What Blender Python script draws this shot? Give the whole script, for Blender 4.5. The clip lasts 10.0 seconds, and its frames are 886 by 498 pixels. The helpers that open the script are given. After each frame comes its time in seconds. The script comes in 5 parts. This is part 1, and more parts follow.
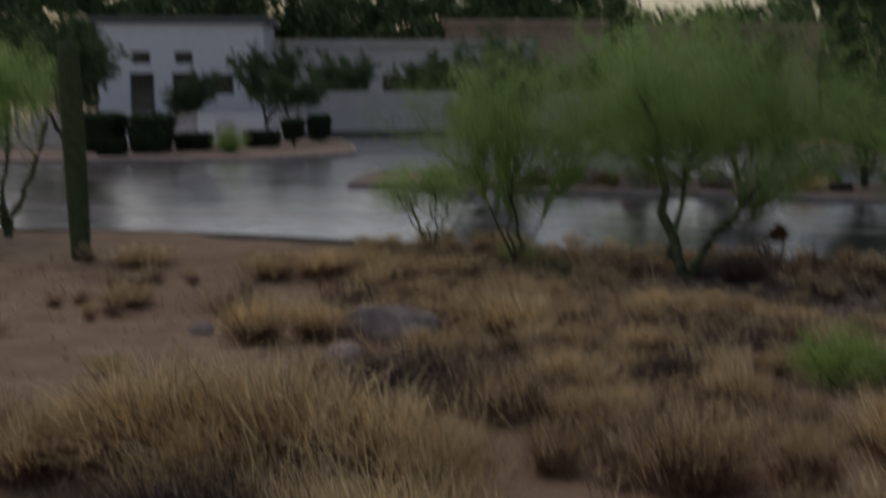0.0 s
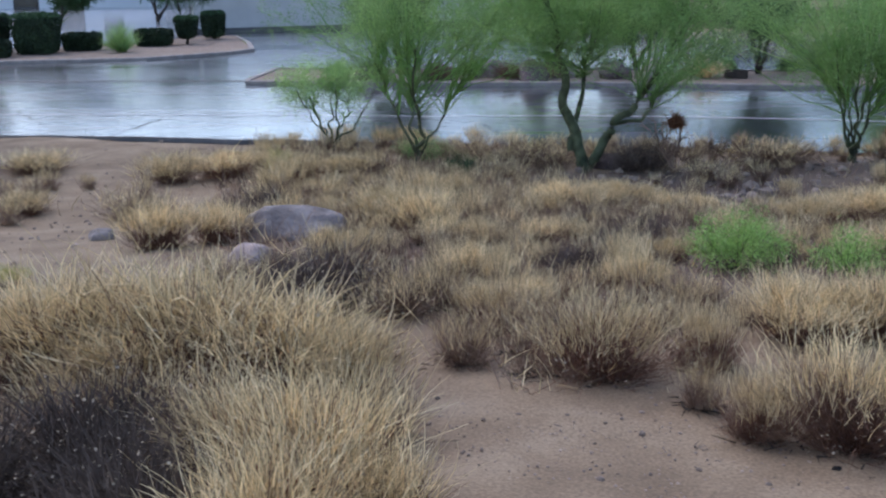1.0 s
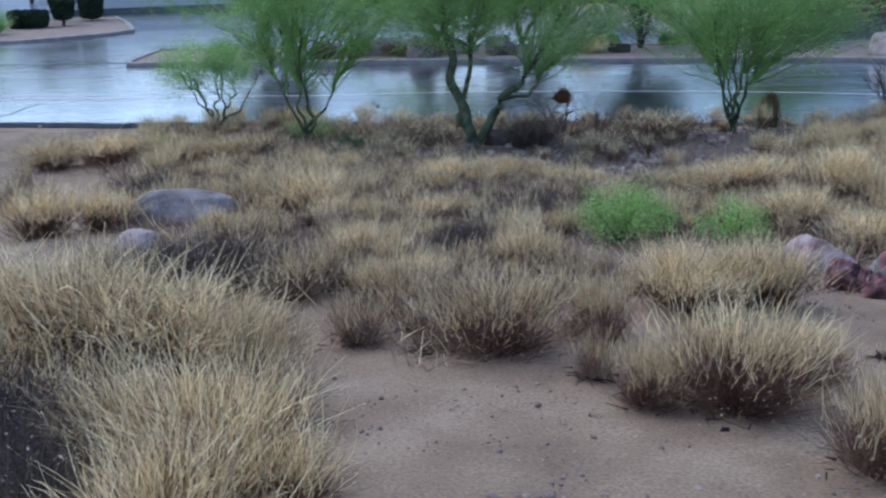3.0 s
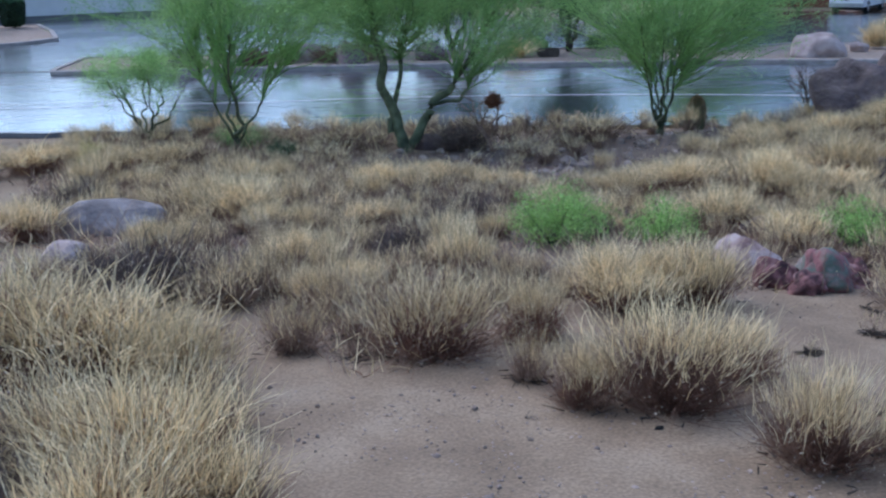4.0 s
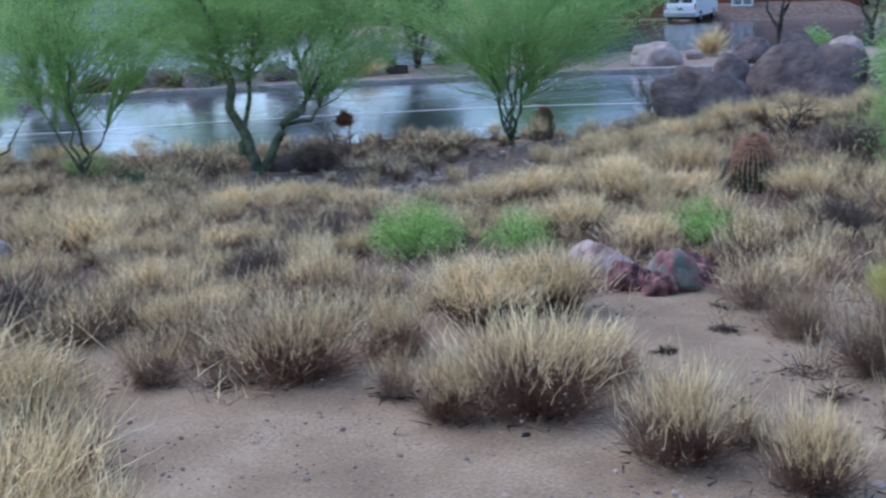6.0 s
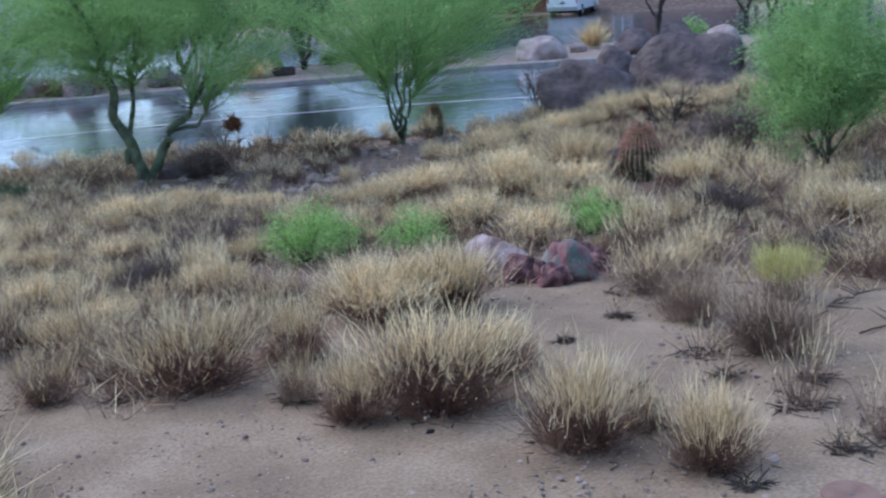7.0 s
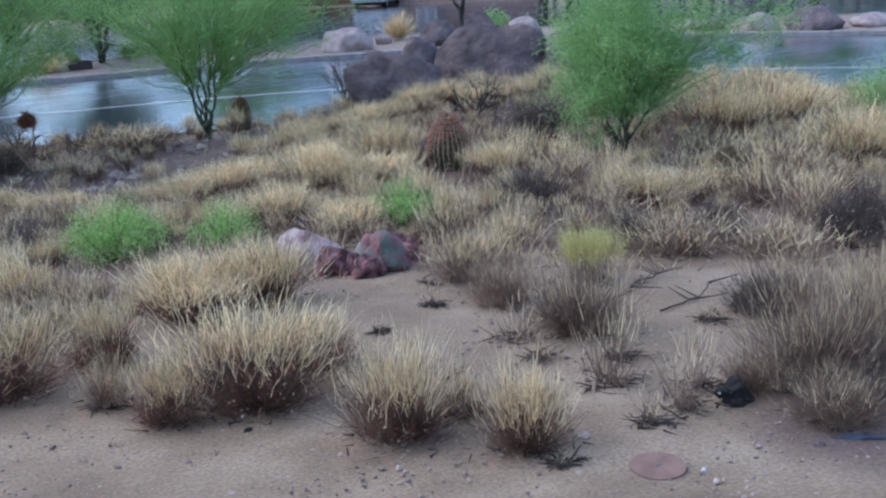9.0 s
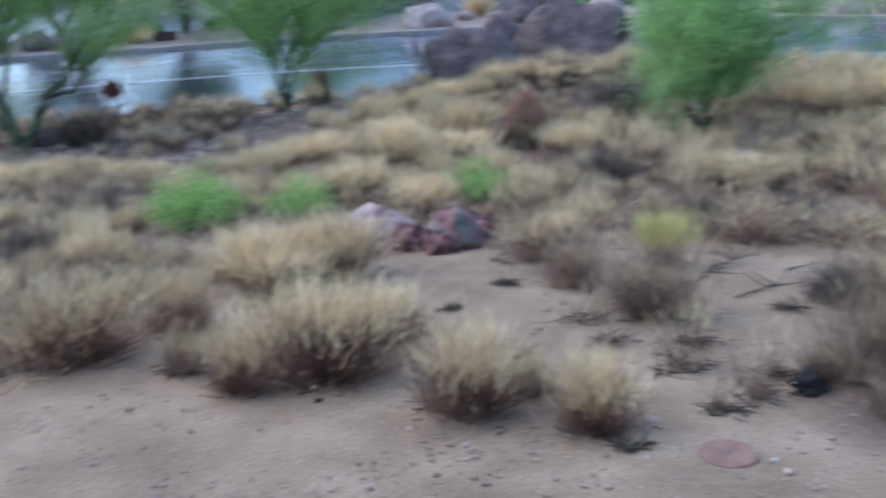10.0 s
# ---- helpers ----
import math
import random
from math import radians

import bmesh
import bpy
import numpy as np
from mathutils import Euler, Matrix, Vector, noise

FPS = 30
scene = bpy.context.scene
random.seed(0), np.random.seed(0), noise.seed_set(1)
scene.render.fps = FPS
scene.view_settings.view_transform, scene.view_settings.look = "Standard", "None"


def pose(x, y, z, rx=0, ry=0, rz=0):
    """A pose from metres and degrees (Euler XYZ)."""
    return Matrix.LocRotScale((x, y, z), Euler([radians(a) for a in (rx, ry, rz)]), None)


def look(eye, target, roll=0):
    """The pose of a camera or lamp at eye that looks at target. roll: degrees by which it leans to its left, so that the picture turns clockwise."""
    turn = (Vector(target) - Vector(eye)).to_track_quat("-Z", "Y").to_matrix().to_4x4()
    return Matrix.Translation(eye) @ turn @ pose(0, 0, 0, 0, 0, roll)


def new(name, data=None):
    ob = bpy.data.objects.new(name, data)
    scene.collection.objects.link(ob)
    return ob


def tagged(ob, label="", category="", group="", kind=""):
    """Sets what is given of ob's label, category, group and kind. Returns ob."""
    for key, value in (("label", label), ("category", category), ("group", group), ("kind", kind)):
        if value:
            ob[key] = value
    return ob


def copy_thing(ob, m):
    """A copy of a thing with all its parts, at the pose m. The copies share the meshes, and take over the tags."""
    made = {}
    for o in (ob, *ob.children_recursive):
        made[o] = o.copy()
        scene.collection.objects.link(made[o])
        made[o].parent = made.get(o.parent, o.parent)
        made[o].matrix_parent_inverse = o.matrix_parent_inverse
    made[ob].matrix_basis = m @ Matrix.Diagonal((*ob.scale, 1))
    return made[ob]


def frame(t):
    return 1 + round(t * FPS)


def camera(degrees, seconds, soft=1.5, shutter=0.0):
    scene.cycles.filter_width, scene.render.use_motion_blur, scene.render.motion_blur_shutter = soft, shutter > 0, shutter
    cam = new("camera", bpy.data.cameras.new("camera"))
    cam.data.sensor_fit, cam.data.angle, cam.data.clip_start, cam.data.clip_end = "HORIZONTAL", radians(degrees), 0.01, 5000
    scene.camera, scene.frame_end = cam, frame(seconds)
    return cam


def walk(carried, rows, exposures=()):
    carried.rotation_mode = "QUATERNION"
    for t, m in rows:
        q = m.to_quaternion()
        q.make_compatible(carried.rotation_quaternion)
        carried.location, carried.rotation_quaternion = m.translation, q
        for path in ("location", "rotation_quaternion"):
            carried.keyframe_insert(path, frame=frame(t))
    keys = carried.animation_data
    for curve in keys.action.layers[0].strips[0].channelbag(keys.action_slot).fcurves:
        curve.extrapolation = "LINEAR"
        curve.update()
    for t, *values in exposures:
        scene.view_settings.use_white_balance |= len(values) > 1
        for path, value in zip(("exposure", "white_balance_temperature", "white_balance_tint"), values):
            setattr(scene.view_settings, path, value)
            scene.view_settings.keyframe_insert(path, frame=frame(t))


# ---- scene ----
cam = camera(43.0, 10.0, soft=2.3, shutter=0.5)
# seconds, x, y, z, yaw, pitch, roll
PATH = [
    (0.0, 0.0, 0.0, 1.65, 4.41, -9.16, -0.19),
    (0.1, 0.0, 0.0, 1.65, 3.65, -11.16, 0.01),
    (0.2, 0.0, 0.0, 1.65, 2.73, -12.31, 0.26),
    (0.3, 0.0, 0.0, 1.65, 1.87, -13.16, 0.51),
    (0.5, 0.0, 0.0, 1.65, 0.27, -13.81, 0.76),
    (1.0, 0.0, 0.0, 1.65, -0.54, -14.46, 0.58),
    (1.5, 0.0, 0.0, 1.65, -2.64, -14.85, 0.67),
    (2.0, 0.0, 0.0, 1.65, -4.71, -15.35, 0.54),
    (2.2, 0.0, 0.0, 1.65, -4.62, -15.54, 0.45),
    (3.5, 0.0, 0.0, 1.65, -7.96, -15.60, 1.16),
    (4.0, 0.0, 0.0, 1.65, -9.67, -15.43, 1.05),
    (4.5, 0.0, 0.0, 1.65, -11.17, -15.09, 1.08),
    (5.0, 0.0, 0.0, 1.65, -12.74, -14.28, 1.45),
    (5.5, 0.0, 0.0, 1.65, -14.51, -14.48, 1.74),
    (7.0, 0.0, 0.0, 1.65, -22.59, -15.06, 3.42),
    (7.5, 0.0, 0.0, 1.65, -24.79, -15.25, 3.58),
    (8.0, 0.0, 0.0, 1.65, -29.08, -15.62, 2.45),
    (8.5, 0.0, 0.0, 1.65, -32.04, -15.98, 3.04),
    (9.0, 0.0, 0.0, 1.65, -32.42, -15.97, 2.76),
    (9.5, 0.0, 0.0, 1.65, -32.76, -16.01, 3.85),
    (9.8, 0.0, 0.0, 1.65, -32.26, -16.78, 2.50),
    (9.9, 0.0, 0.0, 1.65, -30.77, -16.82, 2.17),
    (10.0, 0.0, 0.0, 1.65, -28.46, -16.95, 2.11),
]
walk(cam, [(t, pose(x, y, z, 0, 0, yaw) @ pose(0, 0, 0, pitch) @ pose(0, 0, 0, 90, 0, 0) @ pose(0, 0, 0, 0, 0, -roll))
           for t, x, y, z, yaw, pitch, roll in PATH],
     exposures=[(0.0, -0.93, 8400, 20), (0.2, -0.24, 7700, 20), (0.5, 0.42, 6800, 16), (1.0, 0.67, 6150, 14), (2.0, 0.67, 5650, 12), (3.5, 0.70, 5550, 10), (4.5, 0.90, 5530, 10), (5.5, 1.02, 5530, 10), (7.0, 0.96, 5530, 10), (9.0, 1.00, 5530, 10), (10.0, 1.14, 5530, 10)])

# ---- light ----
world = bpy.data.worlds.new("sky")
scene.world = world
world.use_nodes = True
wn = world.node_tree.nodes
sky = wn.new("ShaderNodeTexSky")
sky.sky_type = "NISHITA"
sky.sun_disc = False
sky.sun_elevation = radians(52)
sky.sun_rotation = radians(318)
sky.air_density = 1.0
sky.dust_density = 1.5
sky.ozone_density = 1.6
wn["Background"].inputs["Strength"].default_value = 0.15
world.node_tree.links.new(sky.outputs[0], wn["Background"].inputs["Color"])
sun = new("sun", bpy.data.lights.new("sun", "SUN"))
sun.data.energy = 0.55
sun.data.angle = radians(70)
sun.data.color = (1.0, 0.97, 0.93)
sun.matrix_world = look((0, 0, 30), (15.7, -17.4, 0))


# ---- materials ----
def material(name, colors, scale=8.0, rough=0.9, bump=0.3, detail=6.0, vary=0.0, island=0.0, metal=0.0, coarse=0.0, spec=0.3, bump_scale=None, dist=0.02, trans=0.0):
    """Noise between the colours; vary: per object, island: per piece, coarse: large stains."""
    m = bpy.data.materials.new(name)
    m.use_nodes = True
    n, l = m.node_tree.nodes, m.node_tree.links
    b = n["Principled BSDF"]
    b.inputs["Roughness"].default_value = rough
    b.inputs["Metallic"].default_value = metal
    b.inputs["Specular IOR Level"].default_value = spec
    tc = n.new("ShaderNodeTexCoord")
    nz = n.new("ShaderNodeTexNoise")
    nz.inputs["Scale"].default_value = scale
    nz.inputs["Detail"].default_value = detail
    l.new(tc.outputs["Object"], nz.inputs["Vector"])
    ramp = n.new("ShaderNodeValToRGB")
    cr = ramp.color_ramp
    while len(cr.elements) < len(colors):
        cr.elements.new(0.5)
    for k, c in enumerate(colors):
        cr.elements[k].position = 0.3 + 0.4 * k / max(1, len(colors) - 1)
        cr.elements[k].color = (*c, 1)
    l.new(nz.outputs["Fac"], ramp.inputs["Fac"])
    out = ramp.outputs["Color"]
    def darker(fac_socket, amount):
        nonlocal out
        mr = n.new("ShaderNodeMapRange")
        mr.inputs["To Min"].default_value = 1 - amount
        mr.inputs["To Max"].default_value = 1 + amount
        l.new(fac_socket, mr.inputs["Value"])
        mx = n.new("ShaderNodeVectorMath")
        mx.operation = "SCALE"
        l.new(out, mx.inputs[0])
        l.new(mr.outputs["Result"], mx.inputs["Scale"])
        out = mx.outputs["Vector"]
    if vary:
        darker(n.new("ShaderNodeObjectInfo").outputs["Random"], vary)
    if island:
        darker(n.new("ShaderNodeNewGeometry").outputs["Random Per Island"], island)
    if coarse:
        n2 = n.new("ShaderNodeTexNoise")
        n2.inputs["Scale"].default_value = scale * 0.09
        n2.inputs["Detail"].default_value = 3
        l.new(tc.outputs["Object"], n2.inputs["Vector"])
        darker(n2.outputs["Fac"], coarse)
    l.new(out, b.inputs["Base Color"])
    if trans:
        tl = n.new("ShaderNodeBsdfTranslucent")
        ms = n.new("ShaderNodeMixShader")
        ms.inputs[0].default_value = trans
        l.new(out, tl.inputs["Color"])
        l.new(b.outputs[0], ms.inputs[1])
        l.new(tl.outputs[0], ms.inputs[2])
        l.new(ms.outputs[0], n["Material Output"].inputs["Surface"])
    if bump:
        n3 = n.new("ShaderNodeTexNoise")
        n3.inputs["Scale"].default_value = bump_scale or scale * 3
        n3.inputs["Detail"].default_value = 8
        l.new(tc.outputs["Object"], n3.inputs["Vector"])
        bp = n.new("ShaderNodeBump")
        bp.inputs["Strength"].default_value = bump
        bp.inputs["Distance"].default_value = dist
        l.new(n3.outputs["Fac"], bp.inputs["Height"])
        l.new(bp.outputs["Normal"], b.inputs["Normal"])
    return m


def wet_asphalt():
    m = material("wet_asphalt", [(0.030, 0.033, 0.040), (0.055, 0.058, 0.066)], 3.0, 0.3, 0.0, coarse=0.3, spec=0.9)
    n, l = m.node_tree.nodes, m.node_tree.links
    b = n["Principled BSDF"]
    tc = n.new("ShaderNodeTexCoord")
    mp = n.new("ShaderNodeMapping")
    mp.inputs["Scale"].default_value = (0.25, 0.7, 1)
    nz = n.new("ShaderNodeTexNoise")
    nz.inputs["Scale"].default_value = 1.1
    nz.inputs["Detail"].default_value = 5
    mr = n.new("ShaderNodeMapRange")
    mr.inputs["From Min"].default_value, mr.inputs["From Max"].default_value = 0.35, 0.65
    mr.inputs["To Min"].default_value, mr.inputs["To Max"].default_value = 0.15, 0.4
    l.new(tc.outputs["Object"], mp.inputs["Vector"])
    l.new(mp.outputs["Vector"], nz.inputs["Vector"])
    l.new(nz.outputs["Fac"], mr.inputs["Value"])
    l.new(mr.outputs["Result"], b.inputs["Roughness"])
    b.inputs["Coat Weight"].default_value = 1.0
    b.inputs["Coat IOR"].default_value = 3.0
    b.inputs["Coat Roughness"].default_value = 0.13
    n3 = n.new("ShaderNodeTexNoise")
    n3.inputs["Scale"].default_value = 5.0
    n3.inputs["Detail"].default_value = 6
    l.new(tc.outputs["Object"], n3.inputs["Vector"])
    bp = n.new("ShaderNodeBump")
    bp.inputs["Strength"].default_value = 0.3
    bp.inputs["Distance"].default_value = 0.02
    l.new(bp.outputs["Normal"], b.inputs["Coat Normal"])
    l.new(n3.outputs["Fac"], bp.inputs["Height"])
    l.new(bp.outputs["Normal"], b.inputs["Normal"])
    return m


M_SAND = material("sand", [(0.195, 0.135, 0.084), (0.275, 0.197, 0.126), (0.355, 0.266, 0.178)], 2.2, 0.92, 0.22, 12, coarse=0.3, bump_scale=95, dist=0.008)
M_SOIL = material("dark_soil", [(0.10, 0.07, 0.055), (0.17, 0.12, 0.095), (0.25, 0.18, 0.15)], 3.5, 0.95, 0.6, 10, coarse=0.3, bump_scale=20)
M_ROAD = wet_asphalt()
M_LINE = material("road_paint", [(0.62, 0.62, 0.62), (0.80, 0.80, 0.79)], 3, 0.2, 0.0, spec=0.9)
M_KERB = material("kerb_concrete", [(0.22, 0.19, 0.17), (0.36, 0.31, 0.28)], 5, 0.6, 0.3, vary=0.12)
M_GRAVEL = material("bed_gravel", [(0.26, 0.19, 0.145), (0.40, 0.31, 0.245)], 9, 0.9, 0.6, coarse=0.2)
M_STRAW = material("straw", [(0.60, 0.44, 0.22), (0.82, 0.65, 0.37), (0.92, 0.79, 0.52)], 5, 0.75, 0, vary=0.15, island=0.40, trans=0.2)
M_STEM = material("brown_stems", [(0.10, 0.050, 0.034), (0.17, 0.090, 0.062), (0.29, 0.175, 0.115)], 6, 0.85, 0, vary=0.2, island=0.35, trans=0.15)
M_TWIG = material("grey_twigs", [(0.14, 0.086, 0.062), (0.25, 0.165, 0.118), (0.41, 0.30, 0.215)], 6, 0.9, 0, vary=0.2, island=0.35, trans=0.15)
M_HEAD = material("seed_heads", [(0.40, 0.32, 0.22), (0.55, 0.46, 0.34)], 9, 0.9, 0, island=0.2)
M_LIME = material("lime_leaves", [(0.30, 0.48, 0.12), (0.46, 0.66, 0.21)], 6, 0.6, 0, vary=0.1, island=0.3, trans=0.35)
M_YELLOW = material("yellow_stems", [(0.50, 0.45, 0.15), (0.68, 0.61, 0.25)], 6, 0.7, 0, island=0.25)
M_LEAF = material("palo_verde_leaves", [(0.23, 0.38, 0.13), (0.34, 0.51, 0.19), (0.44, 0.62, 0.25)], 1.6, 0.6, 0, vary=0.1, island=0.25, trans=0.55)
M_LEAF2 = material("dark_leaves", [(0.06, 0.12, 0.05), (0.10, 0.18, 0.075)], 2.5, 0.6, 0, vary=0.15, island=0.35, trans=0.25)
M_BARK = material("green_bark", [(0.032, 0.038, 0.02), (0.09, 0.105, 0.055), (0.16, 0.18, 0.10)], 7, 0.75, 0.5, vary=0.1, coarse=0.3)
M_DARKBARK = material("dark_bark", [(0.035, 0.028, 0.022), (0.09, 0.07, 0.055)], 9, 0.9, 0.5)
M_BOULDER = material("boulder", [(0.085, 0.065, 0.065), (0.16, 0.12, 0.115), (0.25, 0.185, 0.165)], 3.0, 0.8, 1.0, 14, vary=0.15, coarse=0.4, bump_scale=7, dist=0.09)
M_GREYROCK = material("grey_rock", [(0.17, 0.14, 0.13), (0.28, 0.24, 0.225), (0.41, 0.36, 0.335)], 5, 0.85, 1.0, 12, coarse=0.35, bump_scale=12, dist=0.05)
M_DARKTWIG = material("dark_twigs", [(0.07, 0.052, 0.042), (0.13, 0.098, 0.08), (0.24, 0.19, 0.155)], 6, 0.9, 0, vary=0.2, island=0.35, trans=0.15)
M_PALE = material("pale_rock", [(0.26, 0.20, 0.18), (0.40, 0.31, 0.28), (0.50, 0.41, 0.37)], 4, 0.85, 0.7, 10, vary=0.1, coarse=0.25)
M_PINK = material("pink_rock", [(0.22, 0.13, 0.115), (0.40, 0.28, 0.25), (0.58, 0.48, 0.44)], 9, 0.85, 1.0, 8, coarse=0.45)
M_LICHEN = material("lichen_rock", [(0.05, 0.03, 0.03), (0.26, 0.11, 0.11), (0.13, 0.17, 0.13), (0.38, 0.27, 0.25)], 9, 0.8, 0.8, 6, coarse=0.2)
M_PEBBLE = material("pebbles", [(0.20, 0.15, 0.12), (0.42, 0.33, 0.27)], 3, 0.85, 0.2, island=0.4)
M_CACTUS = material("cactus_skin", [(0.045, 0.07, 0.03), (0.09, 0.12, 0.055)], 8, 0.7, 0.2)
M_SPINE = material("red_spines", [(0.46, 0.24, 0.15), (0.70, 0.44, 0.31)], 8, 0.7, 0, island=0.3)
M_SPINE2 = material("straw_spines", [(0.25, 0.16, 0.08), (0.40, 0.28, 0.15)], 8, 0.7, 0, island=0.3)
M_TERRA = material("terracotta", [(0.20, 0.115, 0.085), (0.30, 0.185, 0.14)], 14, 0.85, 0.3, coarse=0.2)
M_WHITE = material("white_scrap", [(0.6, 0.58, 0.54), (0.75, 0.73, 0.7)], 20, 0.8, 0.1)
M_BLACK = material("black_plastic", [(0.012, 0.011, 0.010), (0.03, 0.027, 0.025)], 12, 0.9, 0.2)
M_BLUE = material("blue_scrap", [(0.035, 0.045, 0.06), (0.07, 0.085, 0.11)], 15, 0.5, 0.2)
M_NEST = material("nest_straw", [(0.10, 0.04, 0.02), (0.22, 0.10, 0.05)], 20, 0.9, 0, island=0.4)
M_REDROCK = material("red_rock", [(0.04, 0.024, 0.025), (0.12, 0.055, 0.055), (0.28, 0.13, 0.12), (0.38, 0.25, 0.23)], 14, 0.8, 0.8, 6, coarse=0.3)
M_LOT_GLARE = material("wet_lot_glare", [(0.42, 0.43, 0.45), (0.58, 0.59, 0.61)], 0.8, 0.12, 0.0, spec=0.7, coarse=0.1)
M_STUCCO = material("stucco", [(0.60, 0.58, 0.54), (0.69, 0.66, 0.62)], 1.5, 0.9, 0.2, coarse=0.12)
M_BASE = material("wall_base", [(0.12, 0.115, 0.11), (0.17, 0.16, 0.155)], 3, 0.8, 0.2)
M_TAN = material("tan_stucco", [(0.40, 0.28, 0.21), (0.50, 0.37, 0.28)], 1.0, 0.9, 0.2, coarse=0.1)
M_FASCIA = material("pale_fascia", [(0.48, 0.46, 0.40), (0.58, 0.56, 0.50)], 1.0, 0.8, 0.1)
M_RED = material("red_stucco", [(0.15, 0.05, 0.032), (0.22, 0.08, 0.05)], 0.8, 0.9, 0.2, coarse=0.15)
M_PAINT = material("white_paint", [(0.74, 0.75, 0.76), (0.80, 0.81, 0.82)], 2, 0.3, 0, spec=0.5)
M_GLASS = material("dark_glass", [(0.015, 0.018, 0.022), (0.03, 0.035, 0.04)], 2, 0.08, 0, spec=0.6)
M_RUBBER = material("rubber", [(0.012, 0.012, 0.012), (0.03, 0.03, 0.03)], 9, 0.8, 0)
M_CHROME = material("grey_metal", [(0.35, 0.36, 0.37), (0.5, 0.5, 0.5)], 3, 0.35, 0, metal=0.8)
M_TAIL = material("red_lens", [(0.30, 0.02, 0.02), (0.40, 0.03, 0.03)], 3, 0.3, 0)
M_HEDGE = material("hedge_leaves", [(0.022, 0.038, 0.020), (0.045, 0.075, 0.035)], 3, 0.7, 0, vary=0.15, island=0.4)
M_HEDGETOP = material("hedge_new_leaves", [(0.05, 0.10, 0.045), (0.08, 0.15, 0.06)], 3, 0.7, 0, island=0.3)


# ---- mesh helpers ----
def mesh(name, verts, faces, mat, smooth=False):
    me = bpy.data.meshes.new(name)
    me.from_pydata([tuple(v) for v in verts] if not isinstance(verts, np.ndarray) else verts.tolist(), [], faces if isinstance(faces, list) else faces.tolist())
    me.materials.append(mat)
    if smooth:
        me.polygons.foreach_set("use_smooth", [True] * len(me.polygons))
    me.update()
    return me


def child(name, me, parent, label=""):
    ob = new(name, me)
    ob.parent = parent
    return tagged(ob, label)


def part(name, bm, mat, parent, label="", smooth=False):
    me = bpy.data.meshes.new(name)
    bm.to_mesh(me)
    bm.free()
    me.materials.append(mat)
    if smooth:
        me.polygons.foreach_set("use_smooth", [True] * len(me.polygons))
    return child(name, me, parent, label)


def thing(name, m, label, category, group=""):
    ob = new(name)
    ob.empty_display_size = 0.1
    ob.matrix_world = m
    return tagged(ob, label, category, group)


def box(bm, x0, x1, y0, y1, z0, z1, bevel=0.0):
    g = bmesh.ops.create_cube(bm, size=1.0, matrix=Matrix.Translation(((x0 + x1) / 2, (y0 + y1) / 2, (z0 + z1) / 2)) @ Matrix.Diagonal((x1 - x0, y1 - y0, z1 - z0, 1)))
    if bevel:
        edges = {e for v in g["verts"] for e in v.link_edges}
        bmesh.ops.bevel(bm, geom=list(edges), offset=bevel, segments=2, affect="EDGES")
    return bm


def blades(rng, roots, dirs, lengths, width, bend, segs=3, rise=0.0):
    """Tapering ribbons: roots, unit directions, lengths; bend: how far the tips droop or lean."""
    n = len(roots)
    side = np.cross(dirs, rng.normal(size=(n, 3)))
    side /= np.linalg.norm(side, axis=1)[:, None] + 1e-9
    lean = np.clip(rng.normal(size=(n, 3)), -1.8, 1.8) * bend + [0, 0, rise]
    verts, faces = [], []
    w = np.asarray(width).reshape(-1, 1) * np.ones((n, 1))
    for k in range(segs + 1):
        u = k / segs
        c = roots + dirs * (lengths * u)[:, None] + lean * (lengths * u * u)[:, None]
        ww = w * (1 - 0.75 * u)
        verts += [c - side * ww / 2, c + side * ww / 2]
    v = np.stack(verts, 1).reshape(-1, 3)
    stride = 2 * (segs + 1)
    base = (np.arange(n) * stride)[:, None]
    f = np.concatenate([base + np.array([[2 * k, 2 * k + 1, 2 * k + 3, 2 * k + 2]]) for k in range(segs)], 1).reshape(-1, 4)
    return v, f


def join(parts):
    vs, fs, o = [], [], 0
    for v, f in parts:
        vs.append(v)
        fs.append(f + o)
        o += len(v)
    return np.concatenate(vs), np.concatenate(fs)


def tube(points, radii, sides=6):
    p = np.asarray(points, float)
    t = np.gradient(p, axis=0)
    t /= np.linalg.norm(t, axis=1)[:, None] + 1e-9
    ref = np.where(np.abs(t[:, 2:3]) > 0.9, [[1.0, 0, 0]], [[0, 0, 1.0]])
    a = np.cross(t, ref)
    a /= np.linalg.norm(a, axis=1)[:, None] + 1e-9
    b = np.cross(t, a)
    ang = np.linspace(0, 2 * np.pi, sides, endpoint=False)
    r = np.asarray(radii)[:, None, None]
    v = p[:, None] + r * (np.cos(ang)[None, :, None] * a[:, None] + np.sin(ang)[None, :, None] * b[:, None])
    n = len(p)
    f = [[i * sides + j, i * sides + (j + 1) % sides, (i + 1) * sides + (j + 1) % sides, (i + 1) * sides + j] for i in range(n - 1) for j in range(sides)]
    return v.reshape(-1, 3), np.array(f)


def leaflets(rng, centres, length, width):
    """Small narrow leaves at the centres, turned at random."""
    n = len(centres)
    d = rng.normal(size=(n, 3))
    d /= np.linalg.norm(d, axis=1)[:, None]
    s = np.cross(d, rng.normal(size=(n, 3)))
    s /= np.linalg.norm(s, axis=1)[:, None]
    k = rng.uniform(0.6, 1.3, (n, 1))
    d, s = d * length * k / 2, s * width * k / 2
    v = np.stack([centres - d, centres + s, centres + d, centres - s], 1).reshape(-1, 3)
    return v, (np.arange(n) * 4)[:, None] + np.array([[0, 1, 2, 3]])


